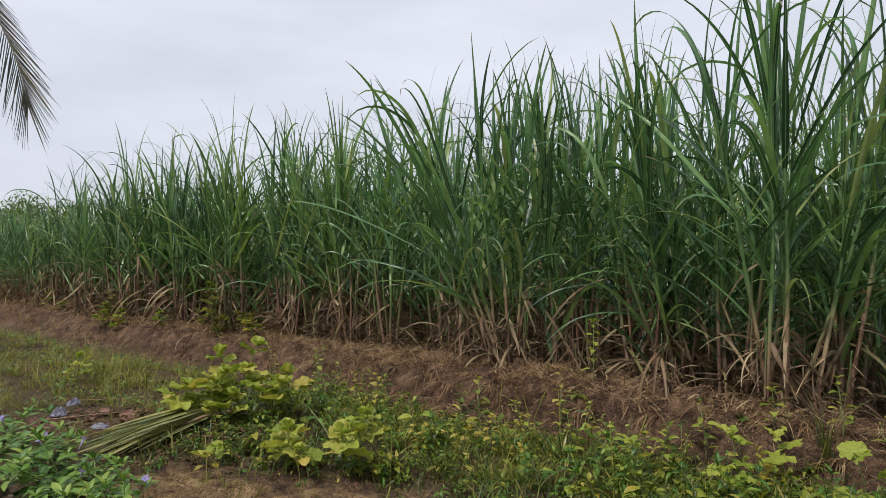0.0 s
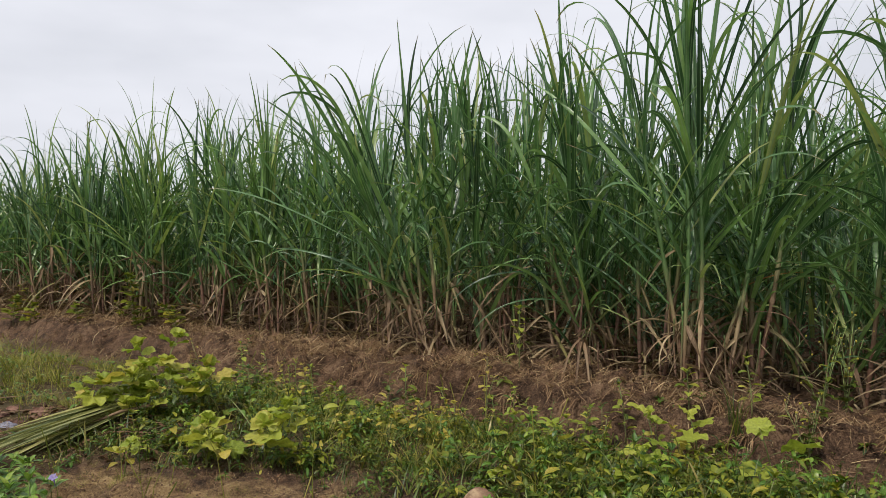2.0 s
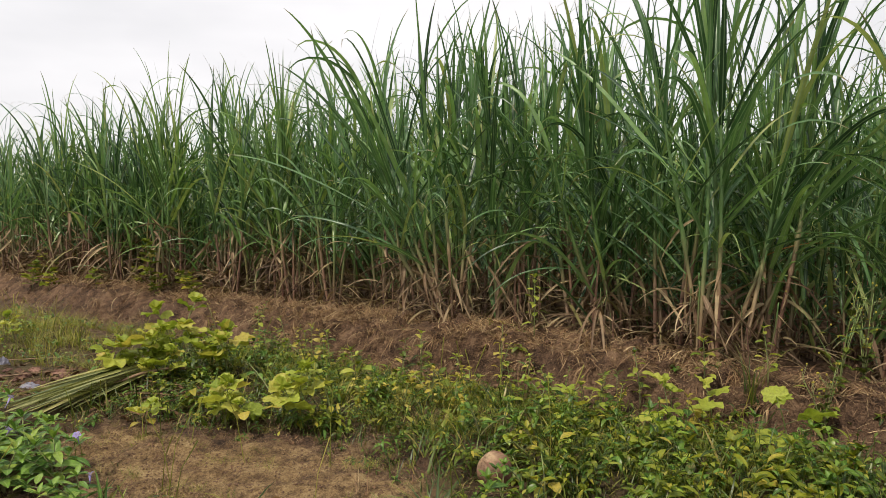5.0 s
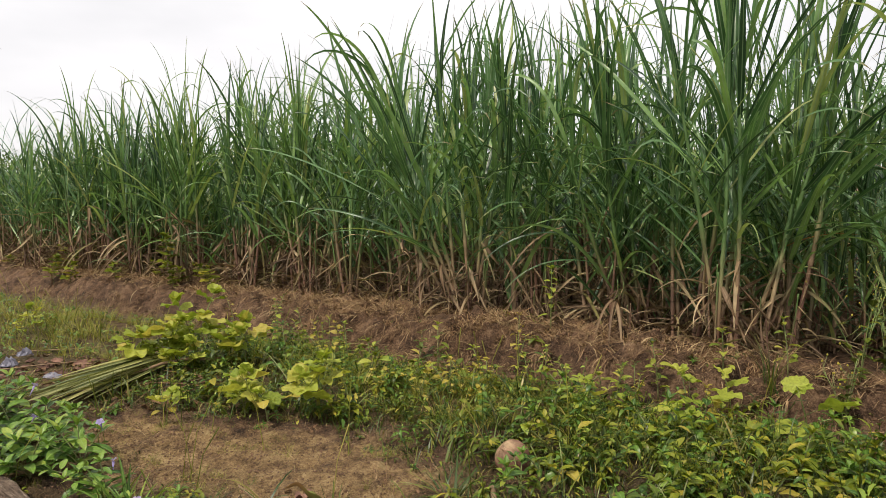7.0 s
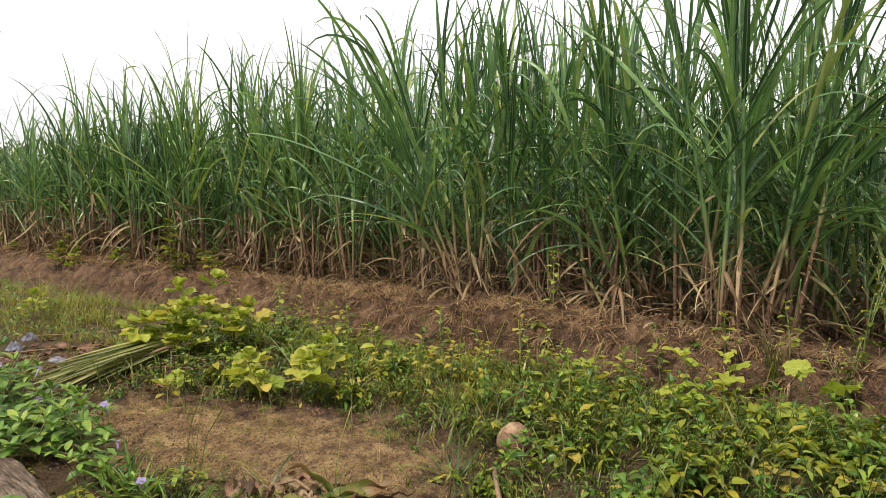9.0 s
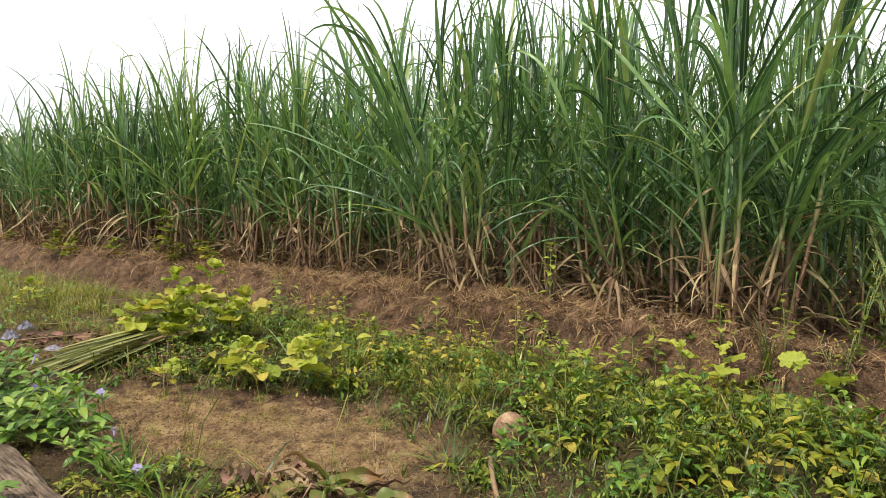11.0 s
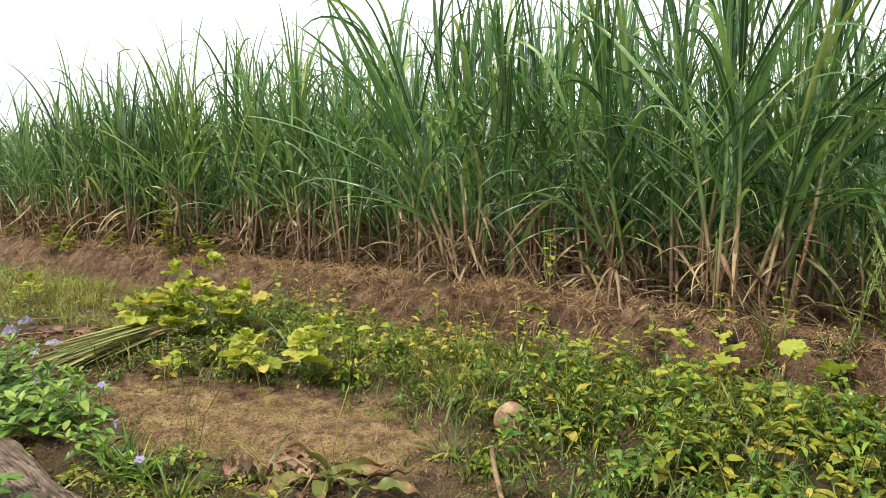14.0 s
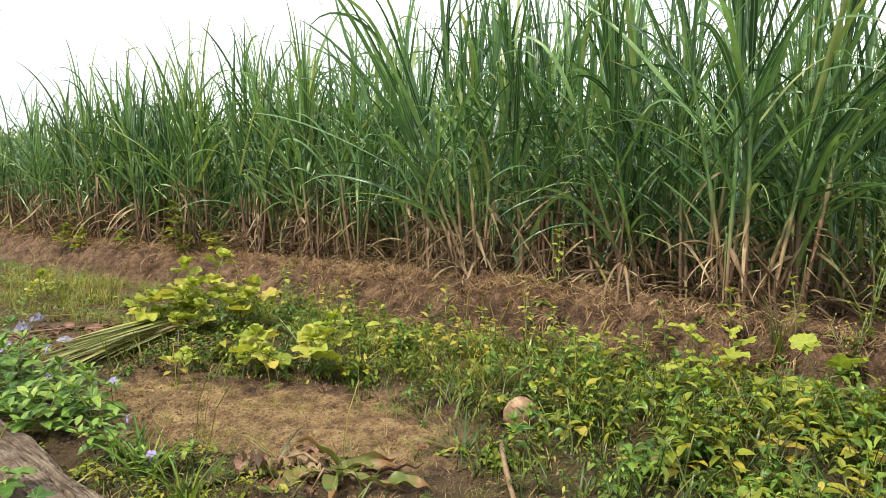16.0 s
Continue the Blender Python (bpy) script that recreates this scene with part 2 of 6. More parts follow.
M_STALK = stem_material("cane_stalk", [(0, (0.09, 0.045, 0.03)), (0.4, (0.19, 0.1, 0.065)), (0.7, (0.25, 0.15, 0.1)), (0.9, (0.33, 0.22, 0.14)), (1, (0.17, 0.14, 0.06))],
                        (0.085, 0.16, 0.04), (0.06, 0.035, 0.022), 0.75, 0.6, (0.22, 0.17, 0.085))
M_STALK_PALE = stem_material("pale_cane_stalk", [(0, (0.12, 0.05, 0.035)), (0.3, (0.22, 0.105, 0.072)), (0.65, (0.3, 0.17, 0.11)), (0.9, (0.38, 0.26, 0.16)), (1, (0.2, 0.155, 0.06))],
                             (0.09, 0.17, 0.05), (0.1, 0.05, 0.035), 0.78, 0.5, (0.4, 0.31, 0.16))
M_STEM = stem_material("weed_stem", [(0, (0.14, 0.11, 0.05)), (1, (0.2, 0.22, 0.07))], (0.2, 0.27, 0.08), (0.12, 0.1, 0.05), 0.12, 0.1)


def plain(name, stops, scale, rough, bump=0.5, distance=0.01, detail=6, stretch=None, spec=0.3):
    """A rough solid: colours by two sizes of noise, with relief."""
    m, n, l = nodes_of(name)
    big = noise_of(n, l, scale, detail, 0.6, stretch=stretch)
    small = noise_of(n, l, scale * 9, 4, 0.65, stretch=stretch)
    f = math_of(n, l, "ADD", math_of(n, l, "MULTIPLY", big, 0.7), math_of(n, l, "MULTIPLY", small, 0.3))
    r = ramp_of(n, stops)
    l.new(f, r.inputs["Fac"])
    p, o = n.new("ShaderNodeBsdfPrincipled"), n.new("ShaderNodeOutputMaterial")
    l.new(r.outputs["Color"], p.inputs["Base Color"])
    p.inputs["Roughness"].default_value, p.inputs["Specular IOR Level"].default_value = rough, spec
    l.new(bump_of(n, l, f, bump, distance), p.inputs["Normal"])
    l.new(p.outputs[0], o.inputs["Surface"])
    return m




def husk_material():
    """A coconut's husk: reddish brown, with tan fibre towards one end, which is also painted paler as its lit side."""
    m, n, l = nodes_of("coconut_husk")
    co = n.new("ShaderNodeTexCoord")
    sep = n.new("ShaderNodeSeparateXYZ")
    l.new(co.outputs["Object"], sep.inputs[0])
    streak = noise_of(n, l, 30, 5, 0.65, stretch=(1, 1, 0.15))
    patch = noise_of(n, l, 12, 4)
    red = ramp_of(n, [(0.35, (0.09, 0.035, 0.022)), (0.65, (0.26, 0.12, 0.08))])
    tan = ramp_of(n, [(0.35, (0.13, 0.075, 0.04)), (0.65, (0.4, 0.28, 0.16))])
    l.new(streak, red.inputs["Fac"]), l.new(streak, tan.inputs["Fac"])
    f = math_of(n, l, "MULTIPLY", math_of(n, l, "ADD", sep.outputs["Z"], math_of(n, l, "MULTIPLY", math_of(n, l, "SUBTRACT", patch, 0.62), 0.25)), 12.0, clamp=True)
    p, o = n.new("ShaderNodeBsdfPrincipled"), n.new("ShaderNodeOutputMaterial")
    l.new(mix_of(n, l, f, red.outputs["Color"], tan.outputs["Color"]), p.inputs["Base Color"])
    p.inputs["Roughness"].default_value = 0.75
    l.new(bump_of(n, l, streak, 0.8, 0.01), p.inputs["Normal"])
    l.new(p.outputs[0], o.inputs["Surface"])
    return m


def log_material():
    """Old palm wood: lengthwise fibre, grey and brown patches, dark checks along and across."""
    m, n, l = nodes_of("weathered_trunk")
    fibre = noise_of(n, l, 6, 5, 0.7, stretch=(14, 14, 1.0))
    patch = noise_of(n, l, 5, 5, 0.6)
    grit = noise_of(n, l, 90, 4, 0.7)
    check = noise_of(n, l, 3, 4, 0.55, stretch=(9, 9, 0.9))
    across = noise_of(n, l, 5, 3, 0.5, stretch=(1.5, 1.5, 5))
    f = math_of(n, l, "ADD", math_of(n, l, "MULTIPLY", fibre, 0.5), math_of(n, l, "ADD", math_of(n, l, "MULTIPLY", patch, 0.3), math_of(n, l, "MULTIPLY", grit, 0.2)))
    r = ramp_of(n, [(0.4, (0.03, 0.021, 0.015)), (0.46, (0.1, 0.07, 0.05)), (0.52, (0.16, 0.117, 0.085)), (0.6, (0.29, 0.225, 0.172))])
    l.new(f, r.inputs["Fac"])
    gap1 = math_of(n, l, "SUBTRACT", 1.0, math_of(n, l, "MULTIPLY", math_of(n, l, "ABSOLUTE", math_of(n, l, "SUBTRACT", check, 0.5)), 120.0), clamp=True)
    gap2 = math_of(n, l, "SUBTRACT", 1.0, math_of(n, l, "MULTIPLY", math_of(n, l, "ABSOLUTE", math_of(n, l, "SUBTRACT", across, 0.52)), 130.0), clamp=True)
    gaps = math_of(n, l, "MAXIMUM", gap1, math_of(n, l, "MULTIPLY", gap2, 0.6))
    col = mix_of(n, l, math_of(n, l, "MULTIPLY", gaps, 0.85), r.outputs["Color"], (0.022, 0.015, 0.011))
    p, o = n.new("ShaderNodeBsdfPrincipled"), n.new("ShaderNodeOutputMaterial")
    l.new(col, p.inputs["Base Color"])
    p.inputs["Roughness"].default_value, p.inputs["Specular IOR Level"].default_value = 0.9, 0.2
    l.new(bump_of(n, l, math_of(n, l, "SUBTRACT", f, gaps), 0.9, 0.02), p.inputs["Normal"])
    l.new(p.outputs[0], o.inputs["Surface"])
    return m


M_HUSK = husk_material()
M_LOG = log_material()
M_BARK = plain("palm_bark", [(0.3, (0.1, 0.085, 0.07)), (0.7, (0.3, 0.27, 0.23))], 5, 0.85, 0.7, 0.02)
M_WOOD = plain("bare_stick", [(0.3, (0.17, 0.105, 0.06)), (0.7, (0.33, 0.22, 0.135))], 8, 0.7, 0.4, 0.01, stretch=(4, 4, 0.5))
M_STONE = plain("pebble", [(0.3, (0.2, 0.16, 0.13)), (0.7, (0.42, 0.36, 0.3))], 12, 0.8)
M_CLOD = plain("soil_clod", [(0.3, (0.09, 0.05, 0.03)), (0.7, (0.23, 0.135, 0.085))], 12, 0.9)
M_PLASTIC = plain("crumpled_plastic", [(0.35, (0.09, 0.09, 0.12)), (0.65, (0.3, 0.29, 0.36))], 10, 0.35, 0.6, 0.02, spec=0.5)
M_RAG = plain("rotten_scrap", [(0.3, (0.07, 0.035, 0.03)), (0.7, (0.2, 0.11, 0.08))], 9, 0.85)
M_REDSCRAP = plain("reddish_husk_scrap", [(0.35, (0.13, 0.065, 0.045)), (0.65, (0.32, 0.18, 0.13))], 9, 0.8)


def ground_material():
    m, n, l = nodes_of("bare_soil")
    big, mid, fine = noise_of(n, l, 1.1, 5), noise_of(n, l, 6, 7, 0.72), noise_of(n, l, 70, 6, 0.8)
    sand = ramp_of(n, [(0.4, (0.06, 0.033, 0.016)), (0.46, (0.2, 0.12, 0.056)), (0.53, (0.38, 0.245, 0.115)), (0.6, (0.56, 0.4, 0.2))])
    soil = ramp_of(n, [(0.4, (0.03, 0.017, 0.01)), (0.5, (0.135, 0.077, 0.046)), (0.6, (0.31, 0.19, 0.112))])
    wet = ramp_of(n, [(0.36, (0.05, 0.028, 0.015)), (0.64, (0.19, 0.115, 0.065))])
    f = math_of(n, l, "ADD", math_of(n, l, "MULTIPLY", mid, 0.55), math_of(n, l, "MULTIPLY", fine, 0.45))
    for r in (sand, soil, wet):
        l.new(f, r.inputs["Fac"])
    masks = []
    for name in ("sandy", "damp", "mossy"):
        a = n.new("ShaderNodeAttribute")
        a.attribute_name = name
        k = math_of(n, l, "ADD", a.outputs["Fac"], math_of(n, l, "MULTIPLY", math_of(n, l, "SUBTRACT", math_of(n, l, "ADD", math_of(n, l, "MULTIPLY", big, 0.5), math_of(n, l, "MULTIPLY", mid, 0.5)), 0.5), 2.4))
        masks.append(math_of(n, l, "MULTIPLY", math_of(n, l, "SUBTRACT", k, 0.3), 2.5, clamp=True))
    col = mix_of(n, l, masks[0], soil.outputs["Color"], sand.outputs["Color"])
    col = mix_of(n, l, masks[1], col, wet.outputs["Color"])
    moss = ramp_of(n, [(0.36, (0.035, 0.035, 0.012)), (0.64, (0.12, 0.095, 0.035))])
    l.new(f, moss.inputs["Fac"])
    col = mix_of(n, l, math_of(n, l, "MULTIPLY", masks[2], 0.75), col, moss.outputs["Color"])
    p, o = n.new("ShaderNodeBsdfPrincipled"), n.new("ShaderNodeOutputMaterial")
    l.new(col, p.inputs["Base Color"])
    l.new(math_of(n, l, "SUBTRACT", 0.9, math_of(n, l, "MULTIPLY", masks[1], 0.35)), p.inputs["Roughness"])
    p.inputs["Specular IOR Level"].default_value = 0.3
    l.new(bump_of(n, l, f, 1.0, 0.08), p.inputs["Normal"])
    l.new(p.outputs[0], o.inputs["Surface"])
    return m


M_GROUND = ground_material()

# ---- geometry helpers ----


class Shape:
    """Vertices, faces and UVs, gathered piece by piece into one mesh."""

    def __init__(self):
        self.v, self.f, self.uv, self.n = [], [], [], 0

    def add(self, piece, m=None):
        v, f, uv = piece
        if m is not None:
            a = np.array(m)
            v = v @ a[:3, :3].T + a[:3, 3]
        self.v.append(v)
        self.uv.append(uv)
        self.f.extend([tuple(i + self.n for i in q) for q in f])
        self.n += len(v)
        return self

    def mesh(self, name, material):
        me = bpy.data.meshes.new(name)
        v, uv = np.concatenate(self.v), np.concatenate(self.uv)
        me.from_pydata(v.tolist(), [], self.f)
        layer = me.uv_layers.new(name="UVMap")
        idx = np.empty(len(me.loops), dtype=np.int32)
        me.loops.foreach_get("vertex_index", idx)
        layer.data.foreach_set("uv", uv[idx].astype(np.float32).ravel())
        me.polygons.foreach_set("use_smooth", np.ones(len(me.polygons), dtype=bool))
        me.materials.append(material)
        me.update()
        return me


def mesh_of(name, piece, material):
    return Shape().add(piece).mesh(name, material)


def part(name, mesh, parent, m=None, label=""):
    ob = new(name, mesh)
    ob.parent = parent
    if m is not None:
        ob.matrix_basis = m
    return tagged(ob, label)


def strip_grid(centre, side, across):
    """A sheet over rows: centre line points, side vectors, and column factors (u, sideways, lift)."""
    rows, cols = len(centre), len(across)
    v = np.empty((rows, cols, 3))
    uv = np.empty((rows, cols, 2))
    for c, (u, s, up) in enumerate(across):
        v[:, c] = centre + side[0] * s + side[1] * up
        uv[:, c, 0], uv[:, c, 1] = u, np.linspace(0, 1, rows)
    f = [(r * cols + c, r * cols + c + 1, (r + 1) * cols + c + 1, (r + 1) * cols + c) for r in range(rows - 1) for c in range(cols - 1)]
    return v.reshape(-1, 3), f, uv.reshape(-1, 2)


def blade(length, width, lean, bend, segs=12, power=1.8, twist=0.0, fold=0.25, base=0.5, sway=0.0, flat=False):
    """A strap leaf from the origin, up along z and bending over towards x; angles in degrees."""
    t = np.linspace(0, 1, segs + 1)
    a = np.radians(lean + bend * t ** power)
    step = length / segs
    x = np.concatenate([[0], np.cumsum(np.sin((a[1:] + a[:-1]) / 2) * step)])
    z = np.concatenate([[0], np.cumsum(np.cos((a[1:] + a[:-1]) / 2) * step)])
    y = sway * length * t ** 2
    centre = np.stack([x, y, z], 1)
    tang = np.stack([np.sin(a), 0 * a, np.cos(a)], 1)
    norm = np.stack([-np.cos(a), 0 * a, np.sin(a)], 1)
    bi = np.cross(norm, tang)
    tw = np.radians(twist) * t
    s = bi * np.cos(tw)[:, None] + norm * np.sin(tw)[:, None]
    nn = -bi * np.sin(tw)[:, None] + norm * np.cos(tw)[:, None]
    w = width * (base + (1 - base) * np.clip(t / 0.2, 0, 1)) * np.clip(1 - t, 0, 1) ** 0.62 + 0.0012
    if flat:
        return strip_grid(centre, (s * w[:, None] / 2, nn * w[:, None]), ((0, -1, 0), (1, 1, 0)))
    return strip_grid(centre, (s * w[:, None] / 2, nn * w[:, None]), ((0, -1, fold), (0.5, 0, 0), (1, 1, fold)))


def broad(length, width, lobes=0, depth=0.0, droop=30, cup=0.12, wave=0.0, rows=8, widest=0.42, seed=0):
    """A broad leaf along x with its face up: lobed or smooth edge, drooping tip, raised sides."""
    t = np.linspace(0, 1, rows + 1)
    a = np.radians(droop) * t ** 1.4
    step = length / rows
    x = np.concatenate([[0], np.cumsum(np.cos(a[1:]) * step)])
    z = np.concatenate([[0], np.cumsum(-np.sin(a[1:]) * step)])
    centre = np.stack([x, 0 * x, z], 1)
    norm = np.stack([np.sin(a), 0 * a, np.cos(a)], 1)
    p = math.log(0.5) / math.log(widest)
    w = width / 2 * np.sin(np.pi * np.clip(t, 0, 1) ** p) ** 0.75 + 0.0015
    if lobes:
        w = w * (1 + depth * np.sin(t * lobes * 2 * np.pi + 0.6 + seed))
    side = np.stack([0 * t, w, 0 * t], 1)
    wob = wave * np.sin(t * 11 + seed)
    up = norm * (w * (cup + wob))[:, None]
    return strip_grid(centre, (side, up), ((0, -1, 1.6), (0.25, -0.55, 0.75), (0.5, 0, 0), (0.75, 0.55, 0.75), (1, 1, 1.6)))


def palmate(size, lobes, depth, cup, crinkle, seed, rings=3, spokes=42):
    """A round lobed leaf along x, attached near its base, with its veins running to the lobes."""
    rg = np.random.default_rng(seed)
    th = np.linspace(-math.pi * 0.92, math.pi * 0.92, spokes)
    ph = th * lobes / 0.92 / 2 * 2
    ph = ph - (math.pi if lobes % 2 == 0 else 0)
    ragged = 0.045 * np.cos(th * 17 + seed) + rg.uniform(-0.05, 0.05, spokes)
    out = 0.5 * size * (1 + 0.3 * np.cos(th)) * (1 + depth * np.cos(ph) + ragged)
    v, uv = [(0.12 * size, 0, 0)], [(0.5, 0.0)]
    tilt = rg.uniform(-0.12, 0.12)
    for r in range(1, rings + 1):
        k = r / rings
        for a, o, p in zip(th, out, ph):
            z = cup * size * k * k - 0.5 * crinkle * size * k * math.cos(p) - 0.12 * size * k * k * max(math.cos(a), 0)
            z += crinkle * 0.5 * size * k * k * math.sin(3 * a + seed * 2) + tilt * k * o * math.sin(a)
            v.append((k * o * math.cos(a) + 0.12 * size, k * o * math.sin(a), z))
            fr = (p / (2 * math.pi)) % 1.0
            uv.append((0.5 + min(fr, 1 - fr), k))
    f = [(0, 1 + i, 2 + i) for i in range(spokes - 1)]
    for r in range(rings - 1):
        b = 1 + r * spokes
        f += [(b + i, b + spokes + i, b + spokes + i + 1, b + i + 1) for i in range(spokes - 1)]
    return np.array(v, dtype=float), f, np.array(uv)


def scrap_leaf(length, width, droop=30):
    """A small plain leaf of few faces, folded along its middle."""
    t = np.array([0, 0.2, 0.45, 0.75, 1.0])
    a = np.radians(droop) * t
    centre = np.stack([length * t * np.cos(a * 0.6), 0 * t, -length * t * np.sin(a * 0.6)], 1)
    w = width / 2 * np.array([0.1, 0.74, 1.0, 0.66, 0.03])
    side = np.stack([0 * t, w, 0 * t], 1)
    up = np.stack([0 * t, 0 * t, w], 1)
    return strip_grid(centre, (side, up), ((0, -1, 0.3), (0.5, 0, 0), (1, 1, 0.3)))


def tube(points, radii, sides=6, closed=True):
    """A round bar along points; the UV's y counts metres along it."""
    p = np.array(points, dtype=float)
    r = np.array(radii, dtype=float)
    d = np.gradient(p, axis=0)
    d /= np.linalg.norm(d, axis=1)[:, None] + 1e-9
    ref = np.array([0.31, 0.95, 0.05]) if abs(d[0, 2]) > 0.5 else np.array([0.05, 0.1, 0.99])
    s = np.cross(d, ref)
    s /= np.linalg.norm(s, axis=1)[:, None]
    q = np.cross(d, s)
    ang = np.linspace(0, 2 * np.pi, sides, endpoint=False)
    v = p[:, None, :] + r[:, None, None] * (s[:, None, :] * np.cos(ang)[None, :, None] + q[:, None, :] * np.sin(ang)[None, :, None])
    far = np.concatenate([[0], np.cumsum(np.linalg.norm(np.diff(p, axis=0), axis=1))])
    uv = np.stack(np.broadcast_arrays(ang[None, :] / 6.2832, far[:, None]), 2)
    n = len(p)
    f = [(i * sides + k, i * sides + (k + 1) % sides, (i + 1) * sides + (k + 1) % sides, (i + 1) * sides + k) for i in range(n - 1) for k in range(sides)]
    if closed:
        f += [tuple(range(sides - 1, -1, -1)), tuple((n - 1) * sides + k for k in range(sides))]
    return v.reshape(-1, 3), f, uv.reshape(-1, 2)


def lump(size, seed, rough=0.2, rings=6, sides=9):
    """An uneven rounded lump with its centre at the origin."""
    rg = np.random.default_rng(seed)
    ph = rg.uniform(0, 6.28, 6)
    v, f, uv = [], [], []
    for i in range(rings + 1):
        b = np.pi * i / rings
        for k in range(sides):
            c = 2 * np.pi * k / sides
            w = 1 + rough * (np.sin(3 * c + ph[0] + 2 * b) * 0.5 + np.sin(2 * b + ph[1]) * 0.5 + 0.5 * np.sin(5 * c + ph[2]) * np.sin(3 * b + ph[3]))
            v.append((size[0] * w * np.sin(b) * np.cos(c), size[1] * w * np.sin(b) * np.sin(c), size[2] * w * np.cos(b)))
            uv.append((k / sides, i / rings))
    f = [(i * sides + k, (i + 1) * sides + k, (i + 1) * sides + (k + 1) % sides, i * sides + (k + 1) % sides) for i in range(rings) for k in range(sides)]
    return np.array(v), f, np.array(uv)


# ---- the plan: the field's edge runs slantwise; e counts along it to the far left, s across it into the field ----
EDGE = 5.9


def edge_shift(e):
    """How far the cane's edge comes forward along its length."""
    return np.interp(e, [2.4, 3.2, 4.2, 5.6, 7.2, 12, 20], [0, -0.08, -0.2, -0.32, -0.5, -0.55, -0.4])


def s_of(x, y):
    e = -0.808 * x + 0.59 * (y - 7.3)
    return 0.59 * x + 0.808 * y - EDGE - 0.55 * edge_shift(e)


def xy_of(e, s):
    return -0.808 * e + 0.59 * s, 7.3 + 0.59 * e + 0.808 * s


def ramp01(v, a, b):
    t = np.clip((v - a) / (b - a), 0, 1)
    return t * t * (3 - 2 * t)


WAVES = [(random.uniform(-1, 1), random.uniform(-1, 1), random.uniform(0, 6.28)) for _ in range(14)]


def ripple(x, y, size):
    """A soft random relief between about -1 and 1, with bumps of that size in metres."""
    out = 0
    for i, (a, b, c) in enumerate(WAVES):
        k = 6.28 / size * (0.6 + 0.11 * i)
        h = math.hypot(a, b)
        out = out + np.sin((x * a / h + y * b / h) * k + c + i)
    return out / 5


def ground_z(x, y):
    s = s_of(x, y) + 0.12 * ripple(x, y, 2.2)
    high = 0.17 + 0.08 * np.exp(-(((x - 0.9) * 0.808 - (y - 6.6) * 0.59) / 1.6) ** 2)
    berm = high * ramp01(s, -1.0, -0.74) - (high - 0.08) * ramp01(s, -0.35, 0.25)
    ditch = -0.11 * ramp01(s, -1.95, -1.5) + 0.11 * ramp01(s, -1.15, -0.9)
    near = np.exp(-((x / 14) ** 2 + ((y - 5) / 14) ** 2))
    lumps = (0.028 * ripple(x, y, 1.1) + 0.014 * ripple(x + 3, y, 0.37)) * near
    clods = 0.06 * ripple(x, y + 7, 0.27) * ramp01(s, -1.1, -0.8) * (1 - ramp01(s, -0.1, 0.3)) * near
    grit = 0.012 * ripple(x + 1, y + 2, 0.19) * (0.4 + 0.6 * ripple(x, y, 0.9) ** 2) * near
    crumb = (0.005 * ripple(x - 4, y + 1, 0.085) + 0.004 * ripple(x, y - 6, 0.13)) * near
    return berm + ditch + lumps + clods + grit + crumb


def put(x, y, sink=0.0):
    return Vector((x, y, float(ground_z(x, y)) - sink))


SAND = ((-1.15, 3.75, 0.9, 0.45), (-0.55, 3.35, 0.62, 0.36), (-1.9, 4.2, 0.45, 0.3))


def sandy(x, y):
    out = 0
    for cx, cy, rx, ry in SAND:
        out = np.maximum(out, 1.25 - np.hypot((x - cx) / rx, (y - cy) / ry) * 0.8)
    return np.clip(out, 0, 1)


def make_ground():
    def axis(a, b, step, far, fine):
        mid = list(np.arange(a, fine[0], step)) + list(np.arange(fine[0], fine[1], 0.026)) + list(np.arange(fine[1], b + 1e-6, step))
        lo, hi, d = [], [], step
        p, q = a, b
        while q < far:
            d *= 1.35
            p, q = p - d, q + d
            lo.append(p), hi.append(q)
        return np.array(lo[::-1] + mid + hi)
    xs, ys = axis(-9, 5, 0.06, 2500, (-3.2, 3.0)), axis(0.5, 13, 0.06, 2500, (2.5, 7.0))
    gx, gy = np.meshgrid(xs, ys)
    v = np.stack([gx, gy, ground_z(gx, gy)], 2).reshape(-1, 3)
    w = len(xs)
    i = (np.arange(len(ys) - 1)[:, None] * w + np.arange(w - 1)[None, :]).ravel()
    f = np.stack([i, i + 1, i + 1 + w, i + w], 1)
    me = bpy.data.meshes.new("ground")
    me.from_pydata(v.tolist(), [], f.tolist())
    s = s_of(v[:, 0], v[:, 1])
    damp = 0.9 * ramp01(s, -2.0, -1.6) * (1 - ramp01(s, -1.2, -0.95)) + 0.25 * ramp01(s, 0, 0.6)
    moss = 0.6 * (1 - ramp01(s, -2.1, -1.8)) * (1 - sandy(v[:, 0], v[:, 1]))
    for name, val in (("sandy", sandy(v[:, 0], v[:, 1])), ("damp", damp), ("mossy", moss)):
        me.attributes.new(name, "FLOAT", "POINT").data.foreach_set("value", val.astype(np.float32))
    me.polygons.foreach_set("use_smooth", np.ones(len(me.polygons), dtype=bool))
    me.materials.append(M_GROUND)
    return tagged(new("ground", me), "brown and sandy farm soil with a shallow damp ditch", "ground", kind="structure")


ground = make_ground()

# ---- the cane field ----
rng = np.random.default_rng(7)


def rand(a, b):
    return float(rng.uniform(a, b))


def cane_height(e):
    """How high the tips stand: highest at the near end, lower away to the left."""
    return float(np.interp(e, [-6, -2, 0, 3.5, 5.2, 7, 9, 12, 20], [4.1, 4.05, 3.9, 3.5, 3.2, 2.9, 2.5, 2.2, 2.05]))


